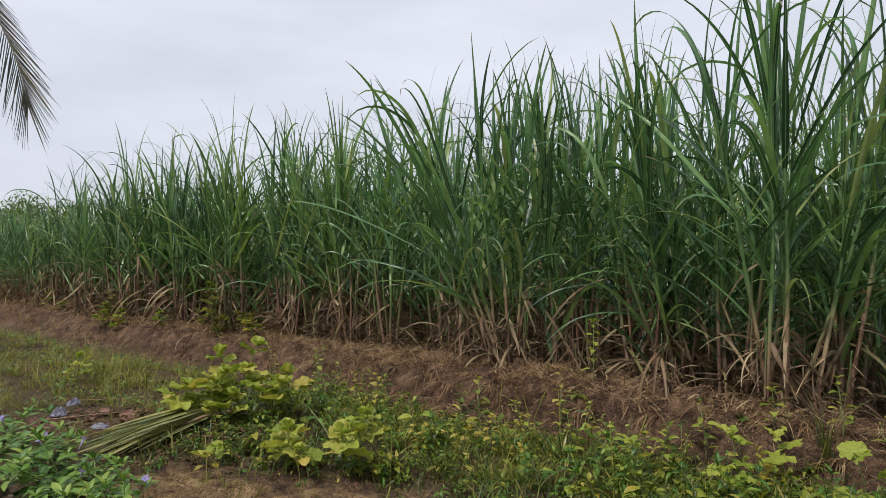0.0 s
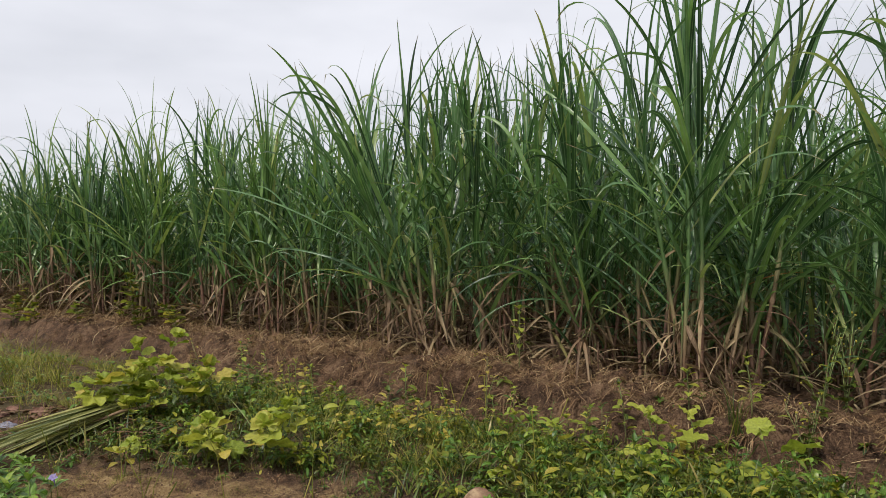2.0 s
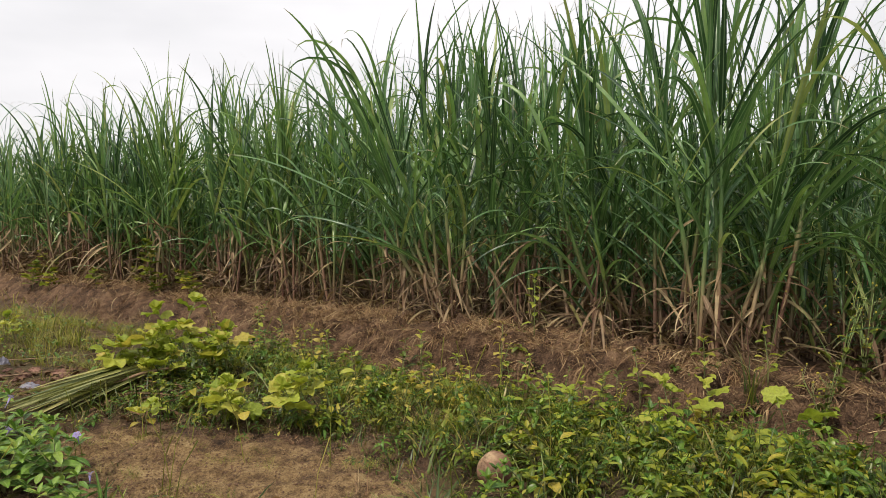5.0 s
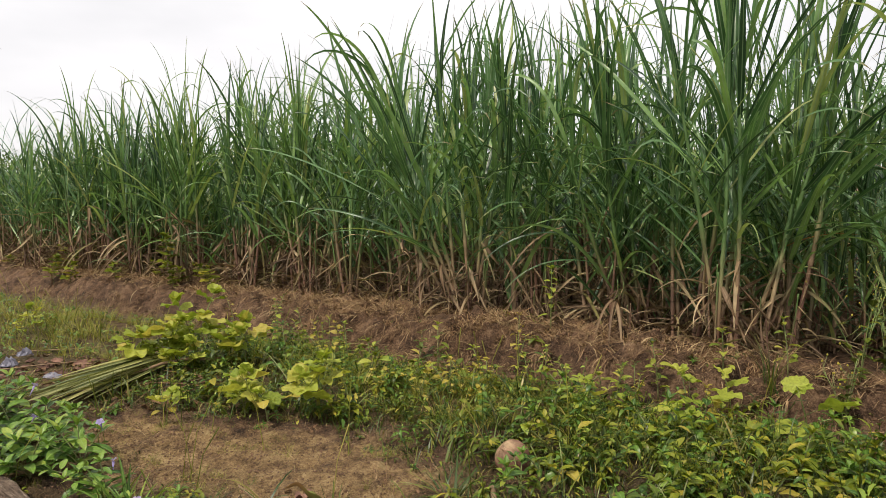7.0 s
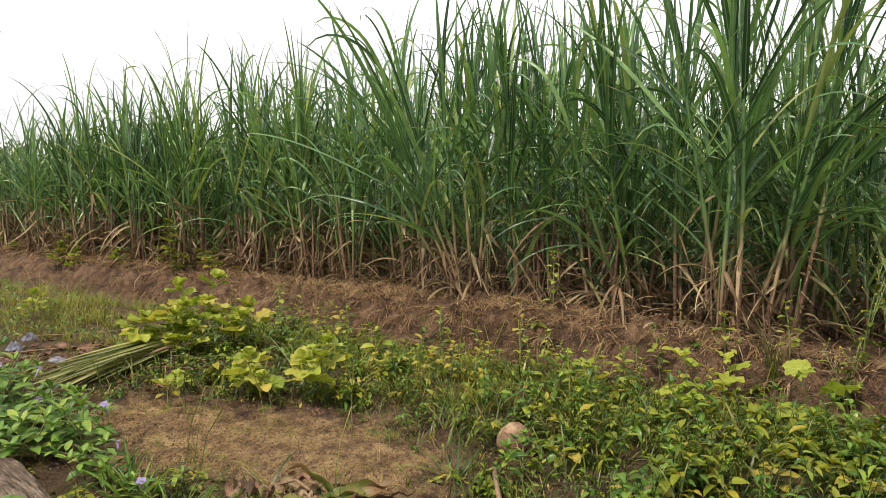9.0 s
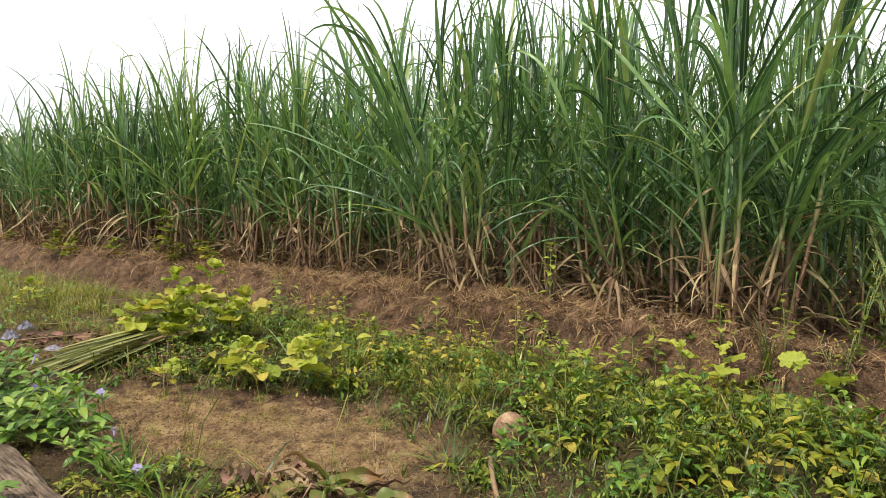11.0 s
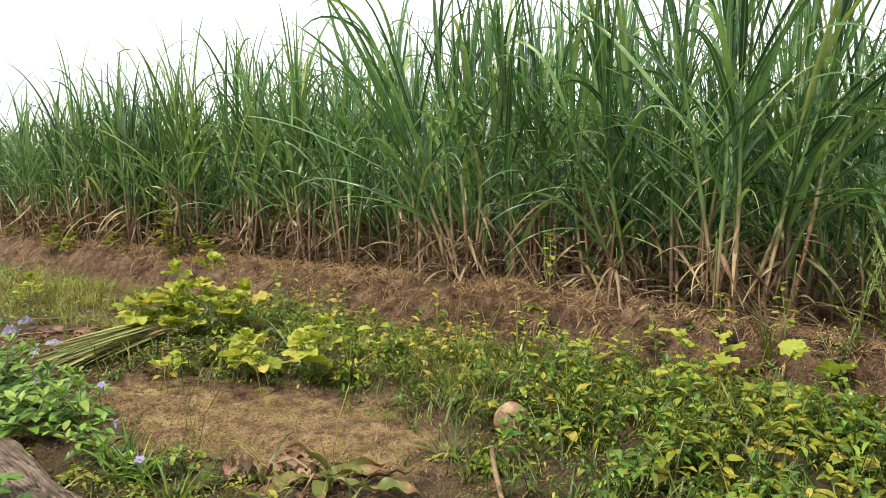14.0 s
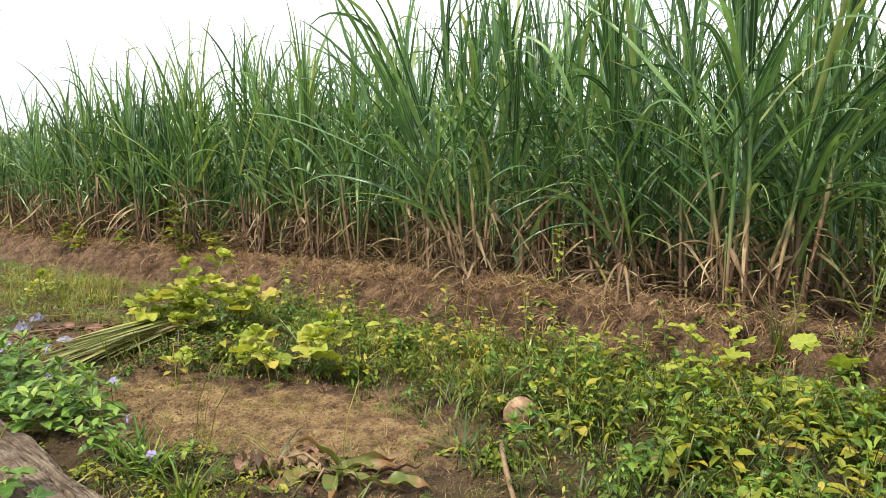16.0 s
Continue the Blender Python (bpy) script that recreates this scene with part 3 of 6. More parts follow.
# green blades by how high on the stalk they sit: 0 lowest and most bent, 3 the upright spindle
BLADES = []
for tier, (lean, bend, power, lmin, lmax) in enumerate(((44, 105, 1.5, 0.95, 1.3), (31, 90, 2.1, 1.2, 1.55), (18, 60, 2.7, 1.35, 1.75), (6, 26, 2.6, 1.0, 1.45))):
    tier_meshes = []
    for i in range(9):
        b = bend * rand(0.3, 1.2)
        if tier >= 2 and i % 3 == 0:
            b = rand(110, 155)
        p = rand(power * 0.8, power * 1.5) if b < 100 else rand(2.2, 4.5)
        tier_meshes.append(blade(rand(lmin, lmax), rand(0.032, 0.058), lean * rand(0.6, 1.3), b, 14, p, rand(-80, 80), rand(0.08, 0.28), 0.5, rand(-0.12, 0.12)))
    BLADES.append(tier_meshes)
DRY = []
for i in range(12):
    if i % 2:
        DRY.append(blade(rand(0.5, 1.0), rand(0.02, 0.045), rand(40, 100), rand(50, 95), 9, rand(0.4, 1.2), rand(-200, 200), rand(0.1, 0.5), 0.7, rand(-0.25, 0.25)))
    else:
        DRY.append(blade(rand(0.45, 0.9), rand(0.02, 0.05), rand(125, 170), rand(-20, 25), 9, rand(0.6, 2.0), rand(-260, 260), rand(0.1, 0.6), 0.6, rand(-0.15, 0.15)))
DRY_LOW = []
for i in range(8):
    if i % 3:
        DRY_LOW.append(blade(rand(0.35, 0.7), rand(0.016, 0.03), rand(40, 110), rand(10, 60), 8, rand(0.5, 1.6), rand(-150, 150), 0.3, 0.7, rand(-0.3, 0.3)))
    else:
        DRY_LOW.append(blade(rand(0.4, 0.8), rand(0.016, 0.03), rand(15, 45), rand(70, 120), 8, rand(0.5, 1.4), rand(-150, 150), 0.3, 0.7, rand(-0.3, 0.3)))
BLADE_MESH = [[mesh_of("leaf_blade", b, M_CANE) for b in tier] for tier in BLADES]
LIT_MESH = [[mesh_of("leaf_blade", b, M_CANE_LIT) for b in tier] for tier in BLADES]
DRY_MESH = [mesh_of("dry_leaf", b, M_DEAD) for b in DRY]
DRY_LOW_MESH = [mesh_of("dry_leaf", b, M_DEAD) for b in DRY_LOW]


def stalk_piece(h, lean, sides=7, seed=0, thick=0.0155):
    """A jointed cane from the ground to its growing point; it leans towards x, then straightens."""
    rg = np.random.default_rng(seed)
    pts, rad = [], []
    z = 0.0
    while z < h:
        t = z / h
        x = math.sin(math.radians(lean)) * h * (t - 0.35 * t * t)
        wob = 0.012 * math.sin(5 * t + seed)
        pts.append((x, wob, z))
        swell = 1.0 if len(pts) % 2 else 1.14
        dry = 1.3 if 0.3 < z < 1.2 and rg.random() < 0.5 else 1.0
        rad.append(thick * swell * dry * (1.05 - 0.45 * t))
        z += 0.065
    return tube(pts, rad, sides), pts


def grow(h, n_stalk, spread, seed, low=0.36, dry_mult=1.0, sides=7):
    """Where all pieces of a stool of cane go: (kind, tier or mesh key, pose). low: how far down the green leaves start."""
    rg = np.random.default_rng(seed)
    out = []
    for k in range(n_stalk):
        az = rg.uniform(0, 6.28)
        rad = spread * math.sqrt(rg.uniform(0, 1))
        bx, by = rad * math.cos(az), rad * math.sin(az)
        young = rg.random() < 0.22
        hs = h * (rg.uniform(0.2, 0.36) if young else rg.uniform(0.47, 0.68))
        lean = rg.uniform(0, 9) if rg.random() < 0.75 else rg.uniform(9, 24)
        turn = az + rg.uniform(-0.9, 0.9)
        base = Matrix.Translation((bx, by, 0)) @ Matrix.Rotation(turn, 4, "Z")
        piece, pts = stalk_piece(hs, lean, sides, int(rg.integers(1000)))
        out.append(("stalk", piece, base))
        plane = rg.uniform(0, 6.28)
        n = int(rg.integers(6, 9)) if young else int(rg.integers(10, 13))
        start = rg.uniform(0.1, 0.3) if young else low * rg.uniform(0.7, 1.25)
        for i in range(n):
            t = start + (1 - start) * min(max((i + rg.uniform(-0.3, 0.3)) / max(n - 1, 1), 0), 1) ** 0.8
            t = min(max(t, 0.08), 1.0)
            p = pts[min(int(t * (len(pts) - 1)), len(pts) - 1)]
            tier = 0 if t < 0.55 else 1 if t < 0.73 else 2 if t < 0.88 else 3
            size = rg.uniform(0.85, 1.12) * (h / 3.6) ** 0.6
            m = base @ Matrix.Translation(p) @ Matrix.Rotation(plane + math.pi * (i % 2) + rg.uniform(-0.6, 0.6), 4, "Z") @ Matrix.Scale(size, 4)
            out.append(("leaf", (tier, int(rg.integers(9))), m))
        for i in range(int(rg.integers(2, 6) * dry_mult)):
            t = rg.uniform(0.08, 0.55)
            p = pts[int(t * (len(pts) - 1))]
            m = base @ Matrix.Translation(p) @ Matrix.Rotation(rg.uniform(0, 6.28), 4, "Z") @ Matrix.Scale(rg.uniform(0.7, 1.15), 4)
            out.append(("dry", int(rg.integers(12)), m))
        for i in range(int(rg.integers(2, 5) * dry_mult)):
            p = pts[int(rg.uniform(0.0, 0.16) * len(pts))]
            m = base @ Matrix.Translation(p) @ Matrix.Rotation(rg.uniform(0, 6.28), 4, "Z") @ Matrix.Scale(rg.uniform(0.7, 1.2), 4)
            out.append(("low", int(rg.integers(8)), m))
    return out


def cane_clump(x, y, h, n_stalk, spread, seed, label, low=0.36, stalk=None):
    """A stool of cane at the edge, with every stalk and leaf a part."""
    top = tagged(new("sugarcane_clump"), label, "sugarcane", "sugarcane along the field edge")
    top.location = put(x, y, 0.03)
    for kind, key, m in grow(h, n_stalk, spread, seed, low, 1.2 if stalk else 1.1):
        if kind == "stalk":
            part("stalk", mesh_of("stalk", key, stalk or M_STALK), top, m)
        elif kind == "leaf":
            # every fourth seed takes the blades coloured as if lit
            part("leaf_blade", (LIT_MESH if seed % 4 == 2 else BLADE_MESH)[key[0]][key[1]], top, m)
        else:
            part("dry_leaf", (DRY_MESH if kind == "dry" else DRY_LOW_MESH)[key], top, m)
    return top


def joined_clump(h, n_stalk, spread, seed, low, dry):
    """The same as three shapes: stalks, green leaves, dry leaves."""
    st, gr, dr = Shape(), Shape(), Shape()
    for kind, key, m in grow(h, n_stalk, spread, seed, low, dry, 5):
        if kind == "stalk":
            st.add(key, m)
        elif kind == "leaf":
            gr.add(BLADES[key[0]][key[1]], m)
        else:
            dr.add((DRY if kind == "dry" else DRY_LOW)[key], m)
    return st, gr, dr


def led_stool(x, y, h, stalks, seed, label, mat, green=0.5, grey=1.0, blades=BLADE_MESH, count=11, loose=0.7):
    """A stool whose stalks each have their own foot and slant (dx, dy, slant in degrees, length against h); every stalk and leaf is a part."""
    rg = np.random.default_rng(seed)
    top = tagged(new("sugarcane_clump"), label, "sugarcane", "sugarcane along the field edge")
    top.location = put(x, y, 0.03)
    for dx, dy, slant, size in stalks:
        long, pts, rad = h * size, [], []
        p, back = np.array([dx, dy, 0.0]), rg.uniform(-4, 5)
        n = int(long / 0.065)
        for i in range(n + 1):
            t = i / n
            a, b = radians(slant * (1.12 - 0.35 * t) + 1.5 * math.sin(4 * t + seed)), radians(back + 2 * math.sin(5 * t))
            way = np.array([math.sin(a), -math.sin(b), math.cos(a) * math.cos(b)])
            pts.append((tuple(p), way))
            rad.append(0.0165 * (1.0 if i % 2 else 1.13) * (1.3 if 0.35 < t < 0.6 and i % 5 < 3 else 1.0) * (1.06 - 0.45 * t))
            p = p + way * 0.065
        part("stalk", mesh_of("stalk", tube([q for q, _ in pts], rad, 7), mat), top)
        plane = rg.normal(0, loose)

        def on(t):
            q, way = pts[int(min(max(t, 0), 1) * n)]
            return Matrix.Translation(q) @ Vector(way).to_track_quat("Z", "Y").to_matrix().to_4x4()

        for i in range(count):
            u = (i + rg.uniform(-0.3, 0.3)) / (count - 1)
            t = green + (1 - green) * min(max(u, 0), 1) ** 0.75
            tier = 0 if u < 0.28 else 1 if u < 0.55 else 2 if u < 0.85 else 3
            spin = plane + math.pi * (i % 2) + rg.uniform(-0.9, 0.9) * loose
            part("leaf_blade", blades[tier][int(rg.integers(9))], top, on(t) @ Matrix.Rotation(spin, 4, "Z") @ Matrix.Scale(rg.uniform(0.85, 1.1) * (h / 3.6) ** 0.6, 4))
        for i in range(int(4 * grey)):
            part("dry_leaf", DRY_MESH[int(rg.integers(12))], top, on(rg.uniform(0.12, green + 0.05)) @ Matrix.Rotation(rg.uniform(0, 6.28), 4, "Z") @ Matrix.Scale(rg.uniform(0.6, 1.05), 4))
        for i in range(int(3 * grey)):
            part("dry_leaf", DRY_LOW_MESH[int(rg.integers(8))], top, on(rg.uniform(0.0, 0.15)) @ Matrix.Rotation(rg.uniform(0, 6.28), 4, "Z") @ Matrix.Scale(rg.uniform(0.6, 1.1), 4))
    return top


LABEL_HERO = "large leaning sugarcane stool with pinkish jointed stalks and dry leaves"
LABEL_EDGE = "green sugarcane stool with dry tan leaves at its foot"
# the stools that stand out at the edge, stalk by stalk
led_stool(2.34, 5.47, 4.3, [(-0.16, 0, 0, 0.52), (0, 0, -3, 0.56), (0.04, 0.03, -5, 0.6), (0.19, 0, 9, 0.56), (0.46, 0.05, 7, 0.5), (-0.06, 0.12, -13, 0.58), (0.1, 0.12, 15, 0.56), (0.22, 0.16, 22, 0.5), (-0.12, 0.08, 5, 0.6)],
          1, "tall sugarcane stool with pale tan stalks at the field corner", M_STALK_PALE, 0.33, 1.0, BLADE_MESH, 14, 0.45)
led_stool(0.21, 6.98, 3.8, [(-0.04, 0, -22, 0.52), (-0.01, 0.03, -20, 0.55), (0.02, 0.05, -17, 0.48), (-0.08, 0.04, -4, 0.56), (0.06, 0.02, -4, 0.5), (0.1, 0.06, 4, 0.56), (-0.06, 0.08, -29, 0.5), (0.08, 0.1, 10, 0.52), (-0.45, 0.18, 0, 0.5), (-0.42, 0.22, -6, 0.54)],
          2, LABEL_HERO, M_STALK_PALE, 0.34)
led_stool(0.98, 7.05, 3.95, [(0, 0, -3, 0.5), (-0.06, 0.05, -8, 0.54), (0.08, 0.08, 4, 0.52), (0.02, 0.1, 0, 0.58), (-0.2, 0.02, -5, 0.5)], 3, "upright sugarcane stool with broad dark green leaves", M_STALK, 0.4, 0.8)
led_stool(1.85, 6.6, 4.1, [(0, 0, -12, 0.5), (-0.06, 0.05, -20, 0.48), (0.06, 0.03, -4, 0.54), (0.1, 0.1, 8, 0.52), (-0.02, 0.08, -8, 0.58)], 4, "sugarcane stool with long drooping dark green leaves", M_STALK, 0.3, 0.8)
# the blades of the first stool here are coloured as if better lit
led_stool(-1.71, 8.68, 3.6, [(0, 0, -5, 0.54), (-0.1, 0.05, 1, 0.56), (0.05, 0.04, 5, 0.52), (-0.05, 0.1, -12, 0.5), (0.08, 0.1, 13, 0.5), (-0.03, 0.08, -2, 0.58)], 5, LABEL_HERO, M_STALK_PALE, 0.38, 1.0, LIT_MESH)
led_stool(-1.09, 8.1, 3.3, [(0, 0, 1, 0.5), (0.05, 0.05, 6, 0.54), (-0.06, 0.06, -8, 0.52)], 6, "thin sugarcane stool with dark stalks", M_STALK, 0.42)
# stools that stand forward: along the edge, across it, height against the rest, stalks, spread
STOOLS = [(-4.6, 0.0, 1.02, 7, 0.24), (3.25, 0.08, 0.98, 8, 0.2), (4.3, 0.02, 1.02, 10, 0.22), (5.4, 0.05, 0.98, 8, 0.22), (6.5, 0.0, 1.03, 9, 0.22), (7.9, 0.05, 1.0, 8, 0.24)]
for i, (e, s, k, n, spread) in enumerate(STOOLS):
    x, y = xy_of(e, s + float(edge_shift(e)))
    cane_clump(x, y, cane_height(e) * k, n, spread, 300 + i, LABEL_HERO, 0.3 if e < 2.5 else 0.4)
e, count = -4.9, 0
while e < 9.5:
    x, y = xy_of(e, rand(0.3, 0.6) + float(edge_shift(e)))
    cane_clump(x, y, cane_height(e) * rand(0.84, 1.02) * (0.88 if e < -3.2 else 1.0), int(rng.integers(3, 6)), rand(0.14, 0.25), 100 + count, LABEL_EDGE, rand(0.08, 0.24) + (0.18 if e > 2.0 else 0.0))
    e += rand(0.66, 0.95)
    count += 1


def skirt(seed):
    """Bare brown canes and hanging dead leaves that stand close along the field's edge, as two shapes."""
    rg = np.random.default_rng(seed)
    st, dr = Shape(), Shape()
    for k in range(6):
        base = Matrix.Translation((rg.uniform(-0.36, 0.36), rg.uniform(-0.22, 0.22), 0)) @ Matrix.Rotation(rg.uniform(0, 6.28), 4, "Z")
        piece, pts = stalk_piece(rg.uniform(0.6, 1.25), rg.uniform(0, 15), 6, int(rg.integers(1000)), 0.0135)
        st.add(piece, base)
        for i in range(7):
            p = pts[int(rg.uniform(0.1, 1) * (len(pts) - 1))]
            dr.add(DRY[int(rg.integers(12))], base @ Matrix.Translation(p) @ Matrix.Rotation(rg.uniform(0, 6.28), 4, "Z") @ Matrix.Scale(rg.uniform(0.45, 0.9), 4))
        for i in range(6):
            dr.add(DRY_LOW[int(rg.integers(8))], base @ Matrix.Translation(pts[int(rg.uniform(0, 3))]) @ Matrix.Rotation(rg.uniform(0, 6.28), 4, "Z") @ Matrix.Scale(rg.uniform(0.5, 1.1), 4))
    return st.mesh("stem_mass", M_STALK), dr.mesh("dry_foliage", M_DEAD)


SKIRTS = [skirt(700 + i) for i in range(5)]
for i, (x, y, k) in enumerate(((2.36, 5.56, 0.62), (2.6, 5.5, 0.5), (0.25, 7.05, 0.62), (0.9, 7.0, 0.55), (1.75, 6.4, 0.5), (-1.6, 8.75, 0.75))):
    top = tagged(new("dry_cane_thicket"), "brown dead leaves and stubs round a stool's foot", "sugarcane", "dry canes along the field edge")
    top.matrix_basis = Matrix.Translation(put(x, y, 0.03)) @ Matrix.Rotation(i * 1.7, 4, "Z") @ Matrix.Scale(k, 4)
    for me in SKIRTS[i % 5]:
        tagged(part(me.name.split(".")[0], me, top), kind="stuff")
e = -0.9
while e < 11.5:
    x, y = xy_of(e, (rand(-0.05, 0.3) if e > 2.2 else rand(0.25, 0.7)) + float(edge_shift(e)))
    top = tagged(new("dry_cane_thicket"), "brown leafless canes with hanging dead leaves at the field edge", "sugarcane", "dry canes along the field edge")
    top.matrix_basis = Matrix.Translation(put(x, y, 0.03)) @ Matrix.Rotation(rand(0, 6.28), 4, "Z") @ Matrix.Scale(rand(0.8, 1.1) * (0.85 if e < 2.2 else 1.0), 4)
    for me in SKIRTS[int(rng.integers(5))]:
        tagged(part(me.name.split(".")[0], me, top), kind="stuff")
    e += rand(0.55, 0.8)

LABEL_ROW = "green sugarcane stool standing inside the field"
templates = []
for i in range(6):
    shapes = joined_clump(3.3, 6, 0.26, 900 + i, 0.1 if i < 3 else 0.22, 0.7 if i < 3 else 1.4)
    templates.append([sh.mesh(nm, mt) for sh, nm, mt in zip(shapes, ("stem_mass", "foliage", "dry_foliage"), (M_STALK, M_CANE, M_DEAD))])
for row in range(5):
    e = -7.5 + rand(0, 0.5)
    while e < (24 if row < 2 else 17 if row < 4 else 9):
        x, y = xy_of(e, (1.05 + 0.85 * row if e < 9.5 else 0.1 + 0.8 * row) + rand(-0.18, 0.18) + float(edge_shift(e)))
        k = cane_height(e) / 3.3 * (rand(0.68, 0.82) if e < -2.0 else rand(0.8, 0.97) if -1.5 < e < 3 else rand(0.84, 1.0) if e < 9.5 else rand(0.88, 1.05))
        top = tagged(new("sugarcane_clump"), LABEL_ROW, "sugarcane", "sugarcane rows inside the field")
        top.matrix_basis = Matrix.Translation(put(x, y, 0.03)) @ Matrix.Rotation(rand(0, 6.28), 4, "Z") @ Matrix.Scale(k, 4)
        for me in templates[int(rng.integers(3)) + (0 if e < 2 else 3)]:
            tagged(part(me.name.split(".")[0], me, top), kind="stuff")
        e += rand(0.65, 0.95) if e < 2.5 else rand(0.5, 0.72) if e < 6 else rand(0.42, 0.6)


for k in range(32):
    # between the rows, at the near end and far along
    e = -6.5 + 0.33 * k if k < 16 else 5.6 + 0.42 * (k - 16)
    x, y = xy_of(e, (rand(0.75, 1.1) if k < 16 else rand(0.4, 0.75)) + float(edge_shift(e)))
    top = tagged(new("sugarcane_clump"), LABEL_ROW, "sugarcane", "sugarcane rows inside the field")
    top.matrix_basis = Matrix.Translation(put(x, y, 0.03)) @ Matrix.Rotation(rand(0, 6.28), 4, "Z") @ Matrix.Scale(rand(0.55, 0.75) if k < 16 else cane_height(e) / 3.3 * rand(0.82, 0.95), 4)
    for me in templates[k % 3 + (0 if k < 16 else 3)]:
        tagged(part(me.name.split(".")[0], me, top), kind="stuff")


def far_cane():
    """The rest of the field, to the distance: coarse leaves in one sheet of growth."""
    coarse = [blade(rand(1.0, 1.5), rand(0.05, 0.075), rand(4, 24), rand(20, 130), 5, rand(1.5, 3.5), rand(-60, 60), 0, 0.6, rand(-0.1, 0.1), flat=True) for _ in range(16)]
    g = Shape()
    spots = []
    for e in np.arange(9, 75, 0.6):
        for s in np.arange(1.2 if e < 24 else 0, 5.5 if e < 30 else 4, 0.9):
            spots.append((e, s))
    for e in np.arange(-14, 13, 0.85):
        for s in np.arange(3.4 if e > 6 else 4.6, 16, 1.3):
            spots.append((e, s))
    for e, s in spots:
        x, y = xy_of(e + rand(-0.2, 0.2), s + rand(-0.2, 0.2) + float(edge_shift(e)))
        h = cane_height(e) * rand(0.78, 0.92)
        z = float(ground_z(x, y))
        for _ in range(19):
            a = rand(0, 6.28)
            zz = z + h * rand(0.0, 0.58)
            m = Matrix.Translation((x + rand(-0.35, 0.35), y + rand(-0.35, 0.35), zz)) @ Matrix.Rotation(a, 4, "Z") @ Matrix.Scale(h / 3.35, 4)
            g.add(coarse[int(rng.integers(16))], m)
    return tagged(new("sugarcane_field", g.mesh("sugarcane_field", M_CANE)), "dense green sugarcane reaching into the distance", "sugarcane", kind="stuff")


far_cane()

# ---- the verge: weeds ----
LOBED = [mesh_of("leaf", palmate(1.0, 5 if i % 2 else 7, rand(0.06, 0.11), rand(-0.12, 0.22), rand(0.08, 0.16), i), M_LOBED) for i in range(9)]
LOBED_DULL = [mesh_of("leaf", palmate(1.0, 5, rand(0.13, 0.2), rand(-0.1, 0.18), rand(0.06, 0.13), 40 + i), M_BRIGHT) for i in range(5)]
OVATE = [mesh_of("leaf", broad(1.0, rand(0.32, 0.46), 0, 0, rand(10, 60), rand(0.1, 0.3), rand(0, 0.08), 7, rand(0.4, 0.5), i), M_SMOOTH) for i in range(8)]
GLOSSY = [mesh_of("leaf", broad(1.0, rand(0.3, 0.44), 0, 0, rand(10, 60), rand(0.1, 0.3), rand(0, 0.08), 7, rand(0.42, 0.52), i), M_GLOSSY) for i in range(6)]
HERB = [mesh_of("leaf", broad(1.0, rand(0.4, 0.6), 0, 0, rand(10, 60), rand(0.05, 0.3), rand(0, 0.1), 6, rand(0.38, 0.5), i), M_HERB) for i in range(8)]
PALE_OVATE = [mesh_of("leaf", broad(1.0, rand(0.4, 0.6), 0, 0, rand(10, 60), rand(0.05, 0.3), rand(0, 0.1), 6, rand(0.38, 0.5), i), M_LOBED if i % 2 else M_HERB) for i in range(6)]
BRIGHT = [mesh_of("leaf", broad(1.0, rand(0.36, 0.5), 0, 0, rand(10, 60), rand(0.1, 0.3), rand(0, 0.08), 7, rand(0.42, 0.54), i), M_BRIGHT) for i in range(8)]
GOLD = [mesh_of("leaf", broad(1.0, rand(0.5, 0.8), 2, 0.08, rand(20, 70), 0.15, 0.08, 7, 0.5, i), M_YELLOW) for i in range(4)]
PETAL = [mesh_of("petal", broad(1.0, 0.7, 0, 0, 35, 0.25, 0.1, 5, 0.65, i), M_PETAL) for i in range(2)]
BUD = mesh_of("bud", lump((1, 1, 1.1), 3, 0.12, 5, 7), M_BUD)


